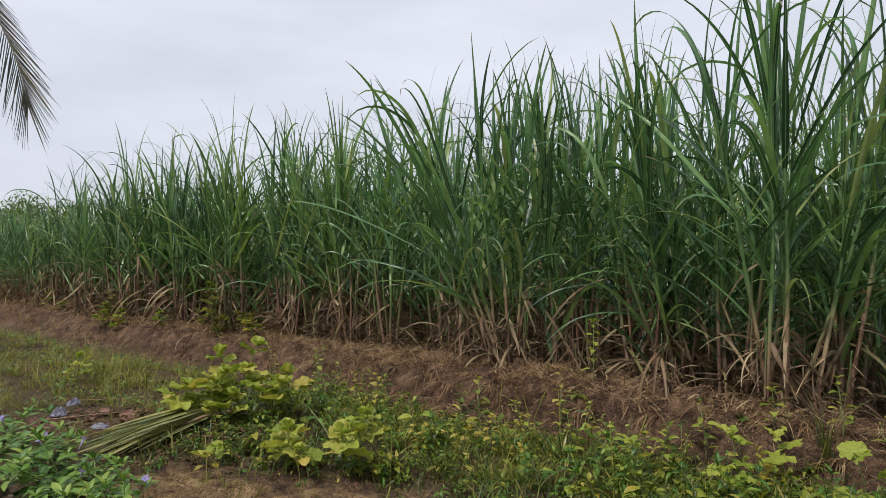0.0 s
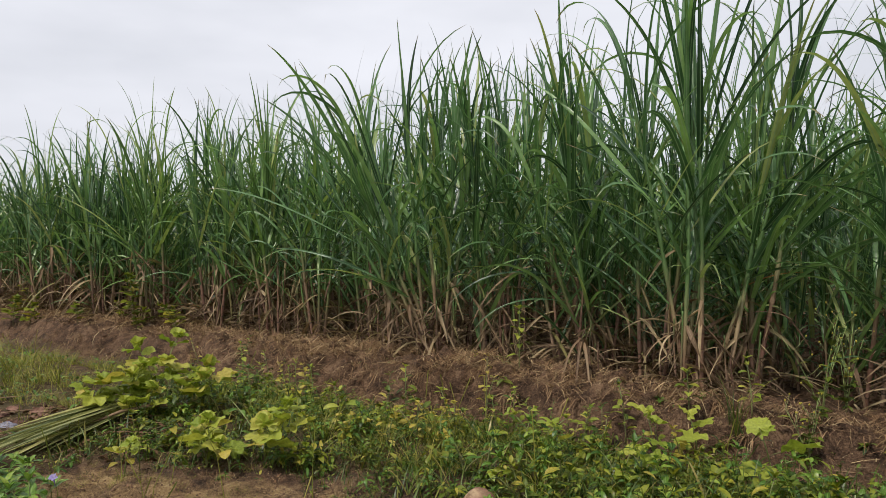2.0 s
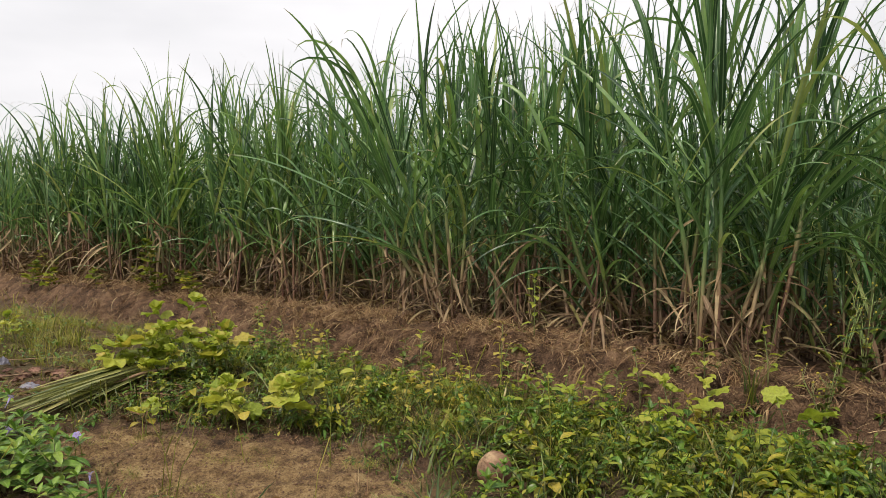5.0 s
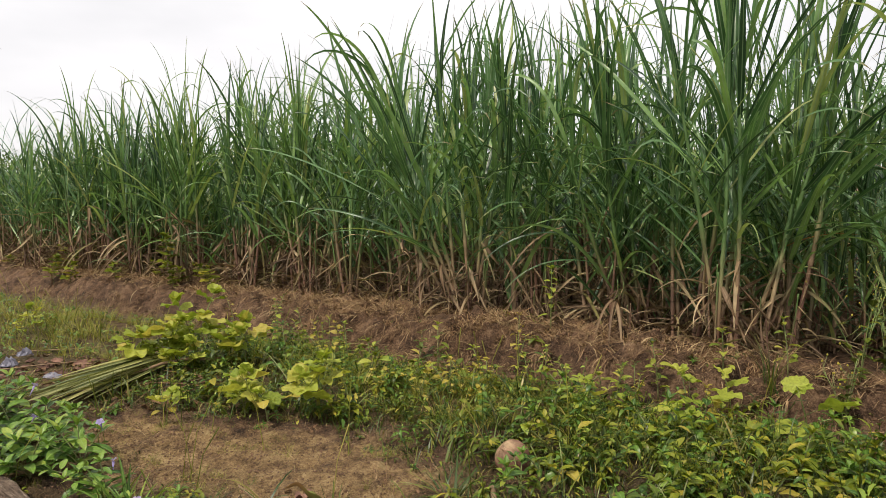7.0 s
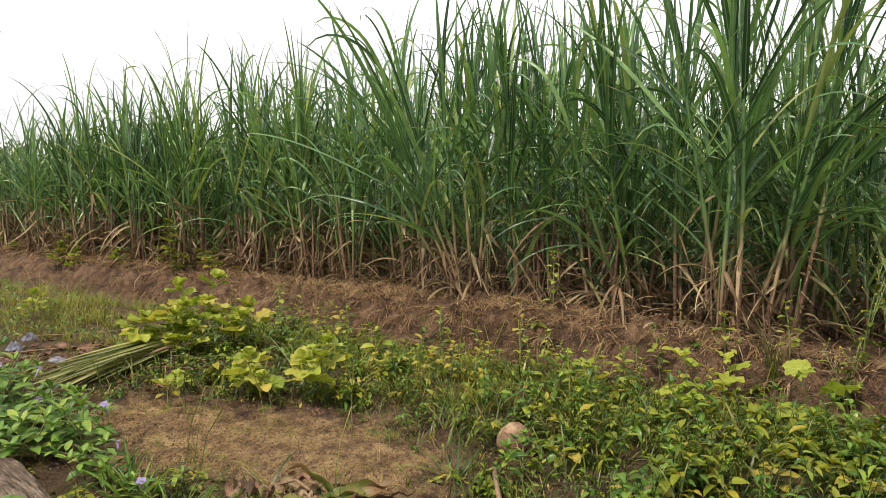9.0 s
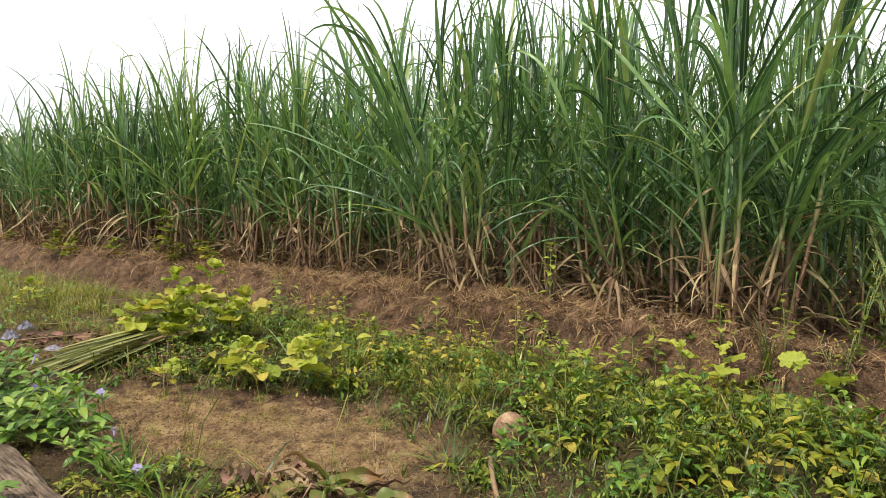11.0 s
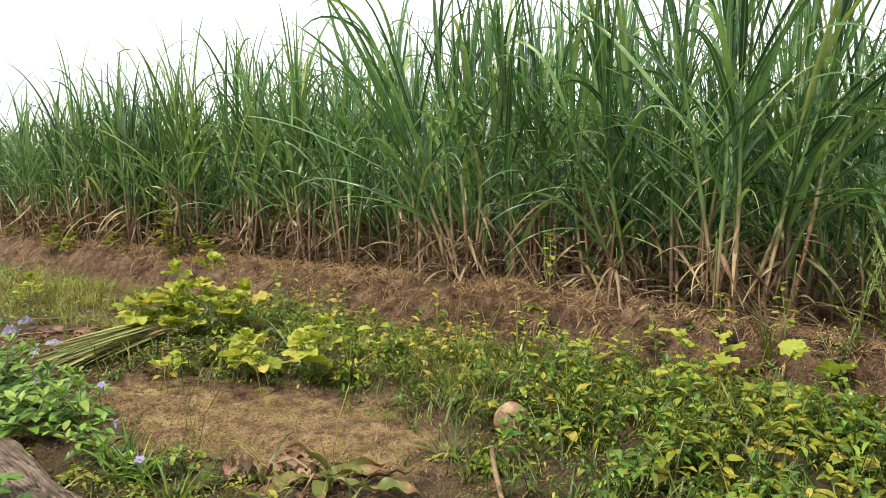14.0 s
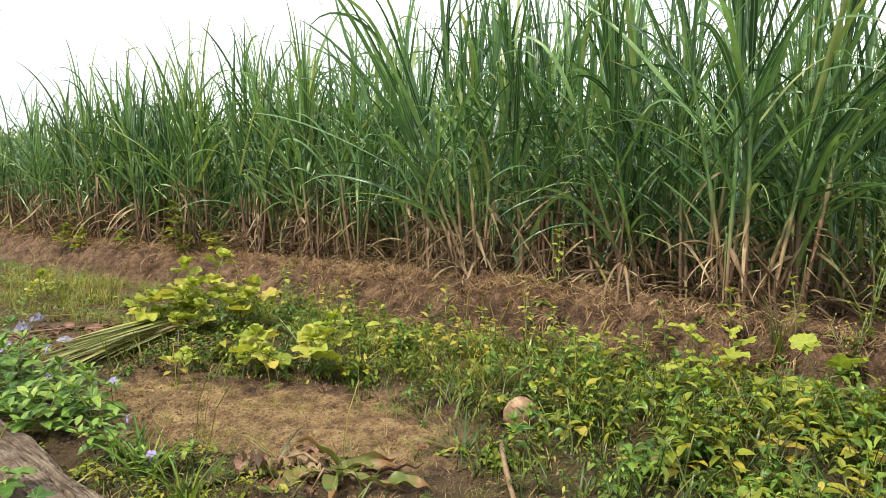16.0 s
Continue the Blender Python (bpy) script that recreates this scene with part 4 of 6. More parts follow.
def weed(name, label, category, x, y, height, leaves, leaf, meshes, lean=0.1, start=0.3, gold=0, stems=1, rise=30, top_whorl=0, group="", thick=0.006, reach=0.25):
    """An upright weed: stems with leaf stalks, and leaves on them one by one, the largest in the middle. reach: length of leaf stalks against the leaf."""
    top = tagged(new(name), label, category, group)
    top.location = put(x, y, 0.01)
    for k in range(stems):
        a = rand(0, 6.28)
        ln = lean * rand(0.5, 1.5) * (1 if k == 0 else 2)
        hh = height * (1 if k == 0 else rand(0.6, 0.95))
        pts = [(math.cos(a) * ln * hh * t * t * 1.5, math.sin(a) * ln * hh * t * t * 1.5, hh * t) for t in np.linspace(0, 1, 7)]
        wood = Shape().add(tube(pts, np.linspace(thick, thick * 0.45, 7), 5))
        n = max(3, leaves // stems)
        spin = rand(0, 6.28)
        for i in range(n):
            t = start + (1 - start) * i / (n - 1)
            q = t * 6
            j = min(int(q), 5)
            p = np.array(pts[j]) * (1 - (q - j)) + np.array(pts[j + 1]) * (q - j)
            size = leaf * (0.62 + 0.5 * math.sin(math.pi * min(t * 0.9 + 0.1, 1))) * rand(0.75, 1.2)
            me = GOLD[int(rng.integers(4))] if i < gold else meshes[int(rng.integers(len(meshes)))]
            spin += 2.4 + rand(-0.4, 0.4)
            up = rise * rand(0.2, 1.3) - 10 + 30 * max(t - 0.75, 0)
            pet = size * reach * rand(0.5, 1.5) * (1.3 - 0.9 * t)
            tilt = radians(rand(20, 55))
            foot = p + pet * np.array([math.cos(spin) * math.cos(tilt), math.sin(spin) * math.cos(tilt), math.sin(tilt)])
            if pet > 0.012:
                wood.add(tube([p, (p + foot) / 2, foot], [thick * 0.4, thick * 0.33, thick * 0.28], 4, False))
            m = Matrix.Translation(foot) @ Matrix.Rotation(spin, 4, "Z") @ Matrix.Rotation(-radians(up), 4, "Y") @ Matrix.Rotation(rand(-0.35, 0.35), 4, "X")
            part("leaf", me, top, m @ Matrix.Scale(size * (0.75 if i < gold else 1.0), 4))
        part("stem", wood.mesh("stem", M_STEM), top)
        for i in range(top_whorl):
            m = Matrix.Translation(pts[-1]) @ Matrix.Rotation(i * 6.28 / top_whorl + rand(-0.3, 0.3), 4, "Z") @ Matrix.Rotation(-radians(rand(35, 70)), 4, "Y") @ Matrix.Scale(leaf * rand(0.45, 0.75), 4)
            part("leaf", meshes[int(rng.integers(len(meshes)))], top, m)
    return top


# pale yellow-green lobed weeds: place, height, number of leaves, leaf length, yellowed leaves
LOBED_PLACES = [
    (-2.02, 5.6, 0.6, 14, 0.15, 0), (-2.2, 5.5, 0.44, 14, 0.16, 0), (-2.42, 5.4, 0.36, 9, 0.17, 1), (-1.84, 5.55, 0.46, 14, 0.16, 0), (-1.62, 5.6, 0.4, 10, 0.16, 0), (-2.05, 5.35, 0.3, 10, 0.14, 0),
    (-1.29, 4.42, 0.34, 14, 0.14, 1), (-0.83, 4.4, 0.4, 16, 0.15, 1), (-1.73, 4.24, 0.22, 8, 0.09, 2), (-1.1, 4.25, 0.2, 6, 0.12, 1),
    (1.58, 4.35, 0.42, 4, 0.15, 0), (1.9, 4.45, 0.4, 4, 0.15, 0), (2.05, 3.78, 0.4, 3, 0.18, 0), (1.25, 3.85, 0.28, 4, 0.12, 0), (0.93, 4.2, 0.34, 4, 0.12, 0), (1.35, 3.75, 0.26, 4, 0.12, 0), (-4.15, 7.0, 0.3, 6, 0.12, 0), (-4.0, 6.6, 0.22, 5, 0.1, 1),
]
for x, y, h, n, lf, gd in LOBED_PLACES:
    weed("lobed_weed", "yellow-green weed with broad lobed leaves on the verge", "weed", x, y, h, n, lf, LOBED, 0.14, 0.35, gd, 2 if n > 9 else 1, 38, 3 if n > 5 else 1, "lobed weeds", 0.006, 0.7)

SEEDLING = [mesh_of("leaf", palmate(1.0, 5, 0.24, 0.05, 0.1, 20 + i), M_SMOOTH) for i in range(3)]
for x, y in [(-1.74, 2.5), (-1.55, 2.32)]:
    weed("lobed_seedling", "young green seedling with jagged leaves beside the log", "weed", x, y, 0.24, 4, 0.12, SEEDLING, 0.1, 0.6, 0, 1, 15, 0, "", 0.004, 0.6)

# leafy weeds with pointed smooth leaves
for x, y, h, n, lf, gd in [(1.45, 3.37, 0.3, 14, 0.12, 2), (1.48, 3.05, 0.24, 12, 0.11, 3), (1.0, 2.85, 0.26, 12, 0.1, 3), (1.75, 3.3, 0.3, 14, 0.12, 2),
                           (2.05, 3.35, 0.28, 12, 0.11, 2), (1.85, 2.95, 0.26, 12, 0.12, 2), (0.7, 4.3, 0.3, 12, 0.1, 0), (0.45, 4.0, 0.26, 12, 0.09, 0),
                           (0.85, 3.7, 0.28, 13, 0.1, 1), (0.6, 3.35, 0.22, 11, 0.09, 1), (1.25, 4.0, 0.3, 13, 0.1, 0), (0.26, 3.22, 0.2, 9, 0.11, 0), (0.38, 3.28, 0.17, 9, 0.08, 0), (0.5, 3.4, 0.2, 10, 0.08, 0)]:
    weed("leafy_weed", "bright green leafy weed with some yellowed lower leaves", "weed", x, y, h, n, lf, OVATE if gd < 1 else BRIGHT, 0.2, 0.35, gd, 2, 30, 5, "leafy weeds")

for i in range(29):
    x, y = rand(0.3, 2.9), rand(2.6, 4.9)
    if s_of(x, y) > -1.45 or sandy(x, y) > 0.15 or (x < 0.75 and y < 3.4) or math.hypot(x - 0.35, y - 3.45) < 0.3:
        continue
    weed("leafy_weed", "low green leafy weed among other weeds", "weed", x, y, rand(0.18, 0.36), 10, rand(0.07, 0.12), (BRIGHT, OVATE, HERB, OVATE)[i % 4], 0.25, 0.4, 0, 2, 35, 5, "leafy weeds")
for i in range(15):
    x, y = rand(-2.2, 0.5), rand(4.0, 6.0)
    if not -3.4 < s_of(x, y) < -1.5 or sandy(x, y) > 0.15:
        continue
    weed("leafy_weed", "low green leafy weed among other weeds", "weed", x, y, rand(0.16, 0.34), 10, rand(0.06, 0.1), (BRIGHT, OVATE, HERB)[i % 3], 0.25, 0.35, 0, 2, 35, 4, "leafy weeds")

# tall thin weeds
for x, y, h, n, lf in [(-1.51, 6.3, 0.54, 22, 0.07), (-1.09, 6.25, 0.34, 16, 0.05), (-0.95, 6.3, 0.3, 14, 0.05), (-0.04, 5.45, 0.5, 16, 0.09), (0.77, 5.15, 0.4, 20, 0.07),
                       (1.21, 4.72, 0.38, 22, 0.07), (-0.2, 5.2, 0.3, 10, 0.1), (-0.5, 5.15, 0.28, 10, 0.1), (0.95, 5.0, 0.3, 14, 0.07), (0.95, 6.05, 0.55, 16, 0.09), (0.6, 4.75, 0.35, 16, 0.07),
                       (1.55, 4.9, 0.42, 16, 0.08), (1.95, 4.75, 0.34, 14, 0.08), (2.35, 4.65, 0.4, 14, 0.08), (0.3, 5.3, 0.38, 15, 0.08), (-0.78, 5.6, 0.42, 16, 0.07)]:
    weed("slender_weed", "slender upright weed with small green leaves", "weed", x, y, h, n, lf, PALE_OVATE, 0.08, 0.25, 0, 1, 35, 4, "slender weeds")
for x, y, h, n, lf in [(-3.6, 9.1, 0.68, 16, 0.13), (-5.75, 10.2, 0.42, 14, 0.13), (-5.4, 10.0, 0.34, 12, 0.12), (-2.95, 8.75, 0.3, 9, 0.11), (-4.5, 9.5, 0.25, 6, 0.11)]:
    weed("lobed_weed", "yellow-green weed with lobed leaves beside the cane", "weed", x, y, h, n, lf, LOBED_DULL, 0.1, 0.2, 0, 1, 30, 3, "lobed weeds", 0.006, 0.5)

for i in range(30):
    e, s = rand(-3.4, 1.5), rand(-1.65, -1.0)
    x, y = xy_of(e, s)
    weed("slender_weed", "slender upright weed with small leaves below the bank", "weed", x, y, rand(0.2, 0.5), 10, rand(0.05, 0.09), (PALE_OVATE, BRIGHT, HERB, GOLD)[i % 4], 0.12, 0.25, 0, 1, 35, 2, "slender weeds", 0.004)

for i in range(12):
    x, y = xy_of(rand(3.0, 9.5), rand(-0.75, -0.25))
    weed("lobed_weed", "dull yellow-green weed on the bank below the cane", "weed", x, y, rand(0.12, 0.4), 8, rand(0.07, 0.12), LOBED_DULL, 0.25, 0.15, i % 3 == 0, 1, 30, 2, "lobed weeds", 0.005, 0.5)

# yellow-leaved weeds at the foot of the bank
for x, y, h in [(0.03, 5.2, 0.24), (0.15, 5.1, 0.2), (-0.1, 5.05, 0.18), (-0.45, 4.85, 0.2), (0.05, 4.8, 0.3), (0.2, 4.7, 0.26), (-0.15, 4.72, 0.24), (0.32, 4.88, 0.3)]:
    weed("yellow_weed", "small weed with bright yellow leaves", "weed", x, y, h, 10, 0.06, GOLD, 0.2, 0.3, 0, 2, 30, 3, "yellow weeds")


def flowering_bush(x, y, h, stems, flowers, leaf):
    """A bushy plant with long smooth leaves and a few violet flowers."""
    top = weed("violet_flower_plant", "glossy green bushy plant with small violet flowers", "plant", x, y, h, 11 * stems, leaf, GLOSSY, 0.35, 0.12, 0, stems, 38, 4, "violet-flowered plants", 0.005)
    for _ in range(flowers):
        a, r = rand(0, 6.28), rand(0.03, 0.16)
        p = Vector((r * math.cos(a), r * math.sin(a), h * rand(0.75, 1.02)))
        stalk = part("flower", mesh_of("flower", tube([(0, 0, -0.05), (0.004, 0, -0.02), (0.006, 0.002, 0.012)], [0.002, 0.003, 0.007], 6), M_PETAL), top,
                     Matrix.Translation(p) @ Matrix.Rotation(rand(-0.8, 0.8), 4, "X") @ Matrix.Rotation(rand(-0.8, 0.8), 4, "Y"), "pale violet five-petalled flower")
        for i in range(5):
            part("petal", PETAL[i % 2], stalk, Matrix.Translation((0.006, 0.002, 0.012)) @ Matrix.Rotation(i * 1.257, 4, "Z") @ Matrix.Rotation(-radians(rand(30, 55)), 4, "Y") @ Matrix.Scale(0.027, 4))
    return top


for x, y, h, n, fl, lf in [(-2.5, 3.95, 0.37, 5, 1, 0.14), (-2.15, 3.72, 0.29, 5, 1, 0.13), (-1.88, 3.5, 0.24, 4, 1, 0.12), (-2.4, 3.68, 0.3, 4, 0, 0.13), (-2.1, 3.42, 0.22, 4, 0, 0.12), (-2.75, 4.2, 0.3, 5, 1, 0.13), (-3.05, 4.55, 0.2, 4, 1, 0.12),
                           (-2.75, 3.75, 0.36, 5, 0, 0.14), (-1.62, 3.22, 0.18, 4, 1, 0.1), (-3.2, 4.25, 0.34, 5, 1, 0.14), (-3.5, 4.85, 0.24, 5, 1, 0.12), (-2.38, 4.12, 0.14, 4, 1, 0.11), (-1.35, 2.98, 0.12, 3, 1, 0.08)]:
    flowering_bush(x, y, h, n, fl, lf)


def bud_weed(x, y, h, seed):
    """A tall branching weed with thin stems and yellow buds."""
    rg = np.random.default_rng(seed)
    top = tagged(new("budding_weed"), "tall thin branching weed with yellow buds", "weed", "budding weeds")
    top.location = put(x, y, 0.01)
    for k in range(4):
        a, ln = rg.uniform(0, 6.28), rg.uniform(0.15, 0.5)
        hh = h * rg.uniform(0.7, 1.05)
        pts = [(math.cos(a) * ln * hh * t ** 1.6, math.sin(a) * ln * hh * t ** 1.6, hh * t) for t in np.linspace(0, 1, 8)]
        st = part("stem", mesh_of("stem", tube(pts, np.linspace(0.005, 0.002, 8), 5), M_STEM), top)
        for i in range(4):
            p = np.array(pts[4 + i % 4])
            b = rg.uniform(0, 6.28)
            tipp = p + np.array([math.cos(b) * 0.1, math.sin(b) * 0.1, 0.09]) * rg.uniform(0.6, 1.3)
            br = part("branch", mesh_of("branch", tube([p, (p + tipp) / 2 + (0, 0, -0.01), tipp], [0.002, 0.0018, 0.0015], 4), M_STEM), top)
            part("bud", BUD, br, Matrix.Translation(tipp) @ Matrix.Scale(rg.uniform(0.005, 0.008), 4), "small yellow bud")
        for i in range(9):
            p = pts[1 + i % 6]
            m = Matrix.Translation(p) @ Matrix.Rotation(rg.uniform(0, 6.28), 4, "Z") @ Matrix.Rotation(-radians(rg.uniform(0, 50)), 4, "Y") @ Matrix.Scale(rg.uniform(0.05, 0.1), 4)
            part("leaf", HERB[int(rg.integers(8))], top, m)


bud_weed(2.78, 4.55, 0.8, 1)
bud_weed(2.98, 4.6, 0.62, 2)
bud_weed(2.55, 4.3, 0.45, 3)


def tuft(name, label, x, y, n, length, width, spread, seed, lean=(5, 35), mat=None):
    """A tuft of grass, blade by blade."""
    rg = np.random.default_rng(seed)
    top = tagged(new(name), label, "grass", "grass tufts")
    top.location = put(x, y, 0.005)
    meshes = [mesh_of("blade", blade(1.0, width / length * rg.uniform(0.7, 1.2), rg.uniform(*lean), rg.uniform(10, 90), 7, 1.8, rg.uniform(-60, 60), 0.2, 0.8, rg.uniform(-0.1, 0.1)), mat or M_GRASS) for _ in range(6)]
    for i in range(n):
        a, r = rg.uniform(0, 6.28), spread * rg.uniform(0, 1)
        m = Matrix.Translation((r * math.cos(a), r * math.sin(a), 0)) @ Matrix.Rotation(a + rg.uniform(-0.6, 0.6), 4, "Z") @ Matrix.Scale(length * rg.uniform(0.5, 1.1), 4)
        part("blade", meshes[int(rg.integers(6))], top, m)
    return top


for i, (x, y, ln) in enumerate([(-3.56, 6.8, 0.42), (-3.3, 6.6, 0.34), (-4.0, 7.3, 0.34), (-4.7, 7.9, 0.36), (-3.7, 7.2, 0.3), (-2.9, 6.9, 0.28)]):
    tuft("grass_tuft", "tall thin yellowish grass tuft", x, y, 26, ln, 0.007, 0.12, 11 + 40 * i, (2, 28), M_GOLDGRASS)
tuft("grass_tuft", "tall upright green grass tuft", 2.19, 4.55, 26, 0.48, 0.008, 0.06, 14, (2, 18))
tuft("grass_tuft", "broad green grass tuft beside the soil patch", -1.38, 2.95, 16, 0.3, 0.022, 0.08, 15, (8, 35), M_GREENBLADE)
tuft("grass_tuft", "green grass tuft beside the soil patch", -1.15, 2.85, 16, 0.24, 0.016, 0.1, 16, (10, 45), M_GREENBLADE)
tuft("grass_tuft", "broad upright green grass tuft beside the log", -1.12, 2.72, 12, 0.3, 0.02, 0.07, 24, (5, 30), M_GREENBLADE)
tuft("grass_tuft", "thin green grass tuft among cut leaves", -0.48, 2.86, 9, 0.24, 0.008, 0.06, 25, (3, 35))
tuft("grass_tuft", "dry thin grass tuft beside cut leaves", -0.28, 3.08, 24, 0.15, 0.004, 0.09, 26, (15, 70), M_HAY)
for x, y in ((-1.0, 2.9), (-0.88, 2.78), (-0.75, 2.74), (-1.2, 3.05), (-0.98, 2.68), (-0.66, 2.68), (-1.32, 2.72)):
    weed("leafy_weed", "small yellow-green weed on the soil beside the log", "weed", x, y, rand(0.07, 0.14), 9, rand(0.035, 0.06), BRIGHT if y < 2.8 else HERB, 0.4, 0.15, 0, 2, 30, 3, "leafy weeds", 0.003)
tuft("grass_tuft", "low spreading green grass tuft", 0.02, 3.3, 30, 0.24, 0.011, 0.07, 17, (30, 75))
tuft("grass_tuft", "arching grass tuft beside the coconut", 0.3, 3.85, 24, 0.36, 0.011, 0.08, 18, (15, 55))
tuft("grass_tuft", "arching green grass tuft among weeds", 0.75, 3.95, 24, 0.34, 0.012, 0.08, 19, (15, 55))
tuft("grass_tuft", "yellow-green upright grass tuft", 0.02, 4.5, 20, 0.26, 0.01, 0.05, 20, (5, 30))
tuft("grass_tuft", "broad-bladed green grass tuft", 1.9, 3.05, 24, 0.34, 0.018, 0.08, 21, (15, 55))
tuft("grass_tuft", "dry thin grass tuft on the soil", -0.3, 3.35, 22, 0.14, 0.004, 0.1, 22, (30, 80), M_STRAW)
for i in range(12):
    x, y = rand(-0.9, 2.4), rand(2.9, 4.8)
    if sandy(x, y) < 0.15 and not (x < 0.7 and y < 3.3):
        tuft("grass_tuft", "small green grass tuft among weeds", x, y, 12, rand(0.14, 0.28), rand(0.008, 0.016), 0.06, 40 + i, (10, 60))


def ground_cover():
    """Creeping weeds and short grass, too many to count."""
    small = [scrap_leaf(1.0, rand(0.2, 0.3) if i in (0, 2) else rand(0.34, 0.58), rand(0, 70)) for i in range(8)]
    thin = [blade(1.0, rand(0.03, 0.06), rand(5, 50), rand(10, 90), 4, 1.8, rand(-50, 50), 0.1, 0.8, rand(-0.1, 0.1), flat=True) for _ in range(8)]
    herbs, bright, dark, grass = Shape(), Shape(), Shape(), Shape()

    def growth(x, y):
        s = s_of(x, y)
        verge = ramp01(s, -4.3, -3.0) * (1 - ramp01(s, -1.6, -1.05)) * ramp01(x, -2.7, -2.1)
        near = ramp01(x - 0.36 * (1 - ramp01(y, 3.05, 3.3)), -0.1, 0.3) * (1 - ramp01(s, -1.5, -1.0)) * (1 - 0.6 * (1 - ramp01(x, 0.3, 0.9)) * (1 - ramp01(y, 2.9, 3.4)))
        front = np.clip(1.2 - np.hypot((x + 1.3) / 0.5, (y - 2.92) / 0.36), 0, 0.55)
        bare = ramp01(math.hypot((x - 0.35) / 0.16, (y - 3.42) / 0.24), 0.7, 1.1) * ramp01(math.hypot((x + 0.2) / 0.47, (y - 2.75) / 0.38), 0.8, 1.1)
        return float(bare * max(max(verge, near) * (1 - min(1, sandy(x, y) * 1.5)), front))

    made = 0
    while made < 3100:
        x, y = rand(-2.6, 3.3), rand(2.3, 7.2)
        g = growth(x, y)
        patch = float(ripple(x, y, 0.55))
        if rand(0, 1) > g * (0.45 + 0.85 * patch):
            if g < 0.02 and rand(0, 1) < 0.015 and s_of(x, y) < -0.3 and sandy(x, y) < 0.3:
                g, patch = 0.2, -0.5
            else:
                continue
        made += 1
        z = float(ground_z(x, y))
        sort = float(ripple(x + 11, y - 4, 0.7)) + rand(-0.5, 0.5) + (0.25 if x > 0.5 else -0.1)
        a = rand(0, 6.28)
        if sort < -0.25:
            # creeping, small round leaves near the soil
            for i in range(7):
                m = Matrix.Translation((x + rand(-0.06, 0.06), y + rand(-0.06, 0.06), z + rand(0.015, 0.08))) @ Matrix.Rotation(rand(0, 6.28), 4, "Z") @ Matrix.Rotation(-radians(rand(-20, 40)), 4, "Y") @ Matrix.Scale(rand(0.02, 0.04), 4)
                herbs.add(small[5 + int(rng.integers(3))], m)
            continue
        lift = min(max(0.55 + 0.9 * float(ripple(x + 2, y + 6, 0.38)), 0.05), 1.1)
        tall = rand(0.4, 1.25) * (0.03 + (0.25 if x > 0.6 else 0.2) * g * lift)
        kind = bright if (sort > 0.4 and rand(0, 1) < 0.4) or (x < -0.75 and y < 3.3) else dark if rand(0, 1) < 0.55 else herbs
        big = rand(0.03, 0.05) if x < -0.75 and y < 3.3 else rand(0.05, 0.095) if kind is bright else rand(0.03, 0.085) if x > 0.5 else rand(0.03, 0.07)
        n = 7
        lx, ly = rand(-0.4, 0.4) * tall, rand(-0.4, 0.4) * tall
        for i in range(n):
            a += 2.4
            k = 0.45 + 0.55 * (i + 1) / n
            m = Matrix.Translation((x + lx * k, y + ly * k, z + tall * k)) @ Matrix.Rotation(a, 4, "Z") @ Matrix.Rotation(-radians(rand(-15, 40) + 25 * (i > 4)), 4, "Y") @ Matrix.Rotation(rand(-0.4, 0.4), 4, "X") @ Matrix.Scale(big * rand(0.6, 1.15) * (0.7 if i == n - 1 else 1), 4)
            kind.add(small[int(rng.integers(5))], m)
        kind.add(tube([(x, y, z), (x + lx * 0.5, y + ly * 0.5, z + tall * 0.5), (x + lx, y + ly, z + tall)], [0.0025, 0.002, 0.0015], 4, False))
    made = 0
    while made < 1700:
        x, y = rand(-2.6, 3.3), rand(2.3, 6.9)
        if -1.7 < x < 0.6 and y > 3.5 and rand(0, 1) < 0.55:
            continue
        if rand(0, 1) > growth(x, y) * (0.5 - 0.6 * float(ripple(x, y, 0.55))) + 0.02 * (sandy(x, y) < 0.75) * (s_of(x, y) < -1.2):
            continue
        made += 1
        z = float(ground_z(x, y))
        size = rand(0.06, 0.2) if rand(0, 1) < 0.8 else rand(0.2, 0.32)
        for _ in range(5):
            m = Matrix.Translation((x + rand(-0.025, 0.025), y + rand(-0.025, 0.025), z - 0.005)) @ Matrix.Rotation(rand(0, 6.28), 4, "Z") @ Matrix.Scale(size * rand(0.5, 1.1), 4)
            grass.add(thin[int(rng.integers(8))], m)
    # the yellowish grass on the far side of the rubbish, and short growth on the sandy soil's rim
    gold = Shape()
    fine = [blade(1.0, rand(0.014, 0.03), rand(2, 40), rand(10, 90), 4, 1.8, rand(-50, 50), 0.1, 0.8, rand(-0.1, 0.1), flat=True) for _ in range(8)]
    made = 0
    while made < 3100:
        if made % 6 == 1:
            x, y = xy_of(rand(-3.6, 3.5), rand(-2.5, -1.3))
            g = 0.8 * ramp01(x, -2.0, -1.5)
            size = rand(0.08, 0.24)
        elif made % 6:
            e, s = rand(0.6, 13), rand(-4.2, -1.35)
            x, y = xy_of(e, s)
            g = (1 - ramp01(s, -1.8, -1.4)) * ramp01(-x, 2.2, 2.7) * (0.25 + 0.75 * ramp01(y, 5.6, 6.2))
            size = rand(0.06, 0.2) * (1.5 if rand(0, 1) < 0.15 else 1)
        else:
            x, y = rand(-2.4, 0.5), rand(2.6, 5)
            g = 0.5 * ramp01(float(ripple(x, y + 3, 0.6)), 0.0, 0.7)
            size = rand(0.03, 0.08)
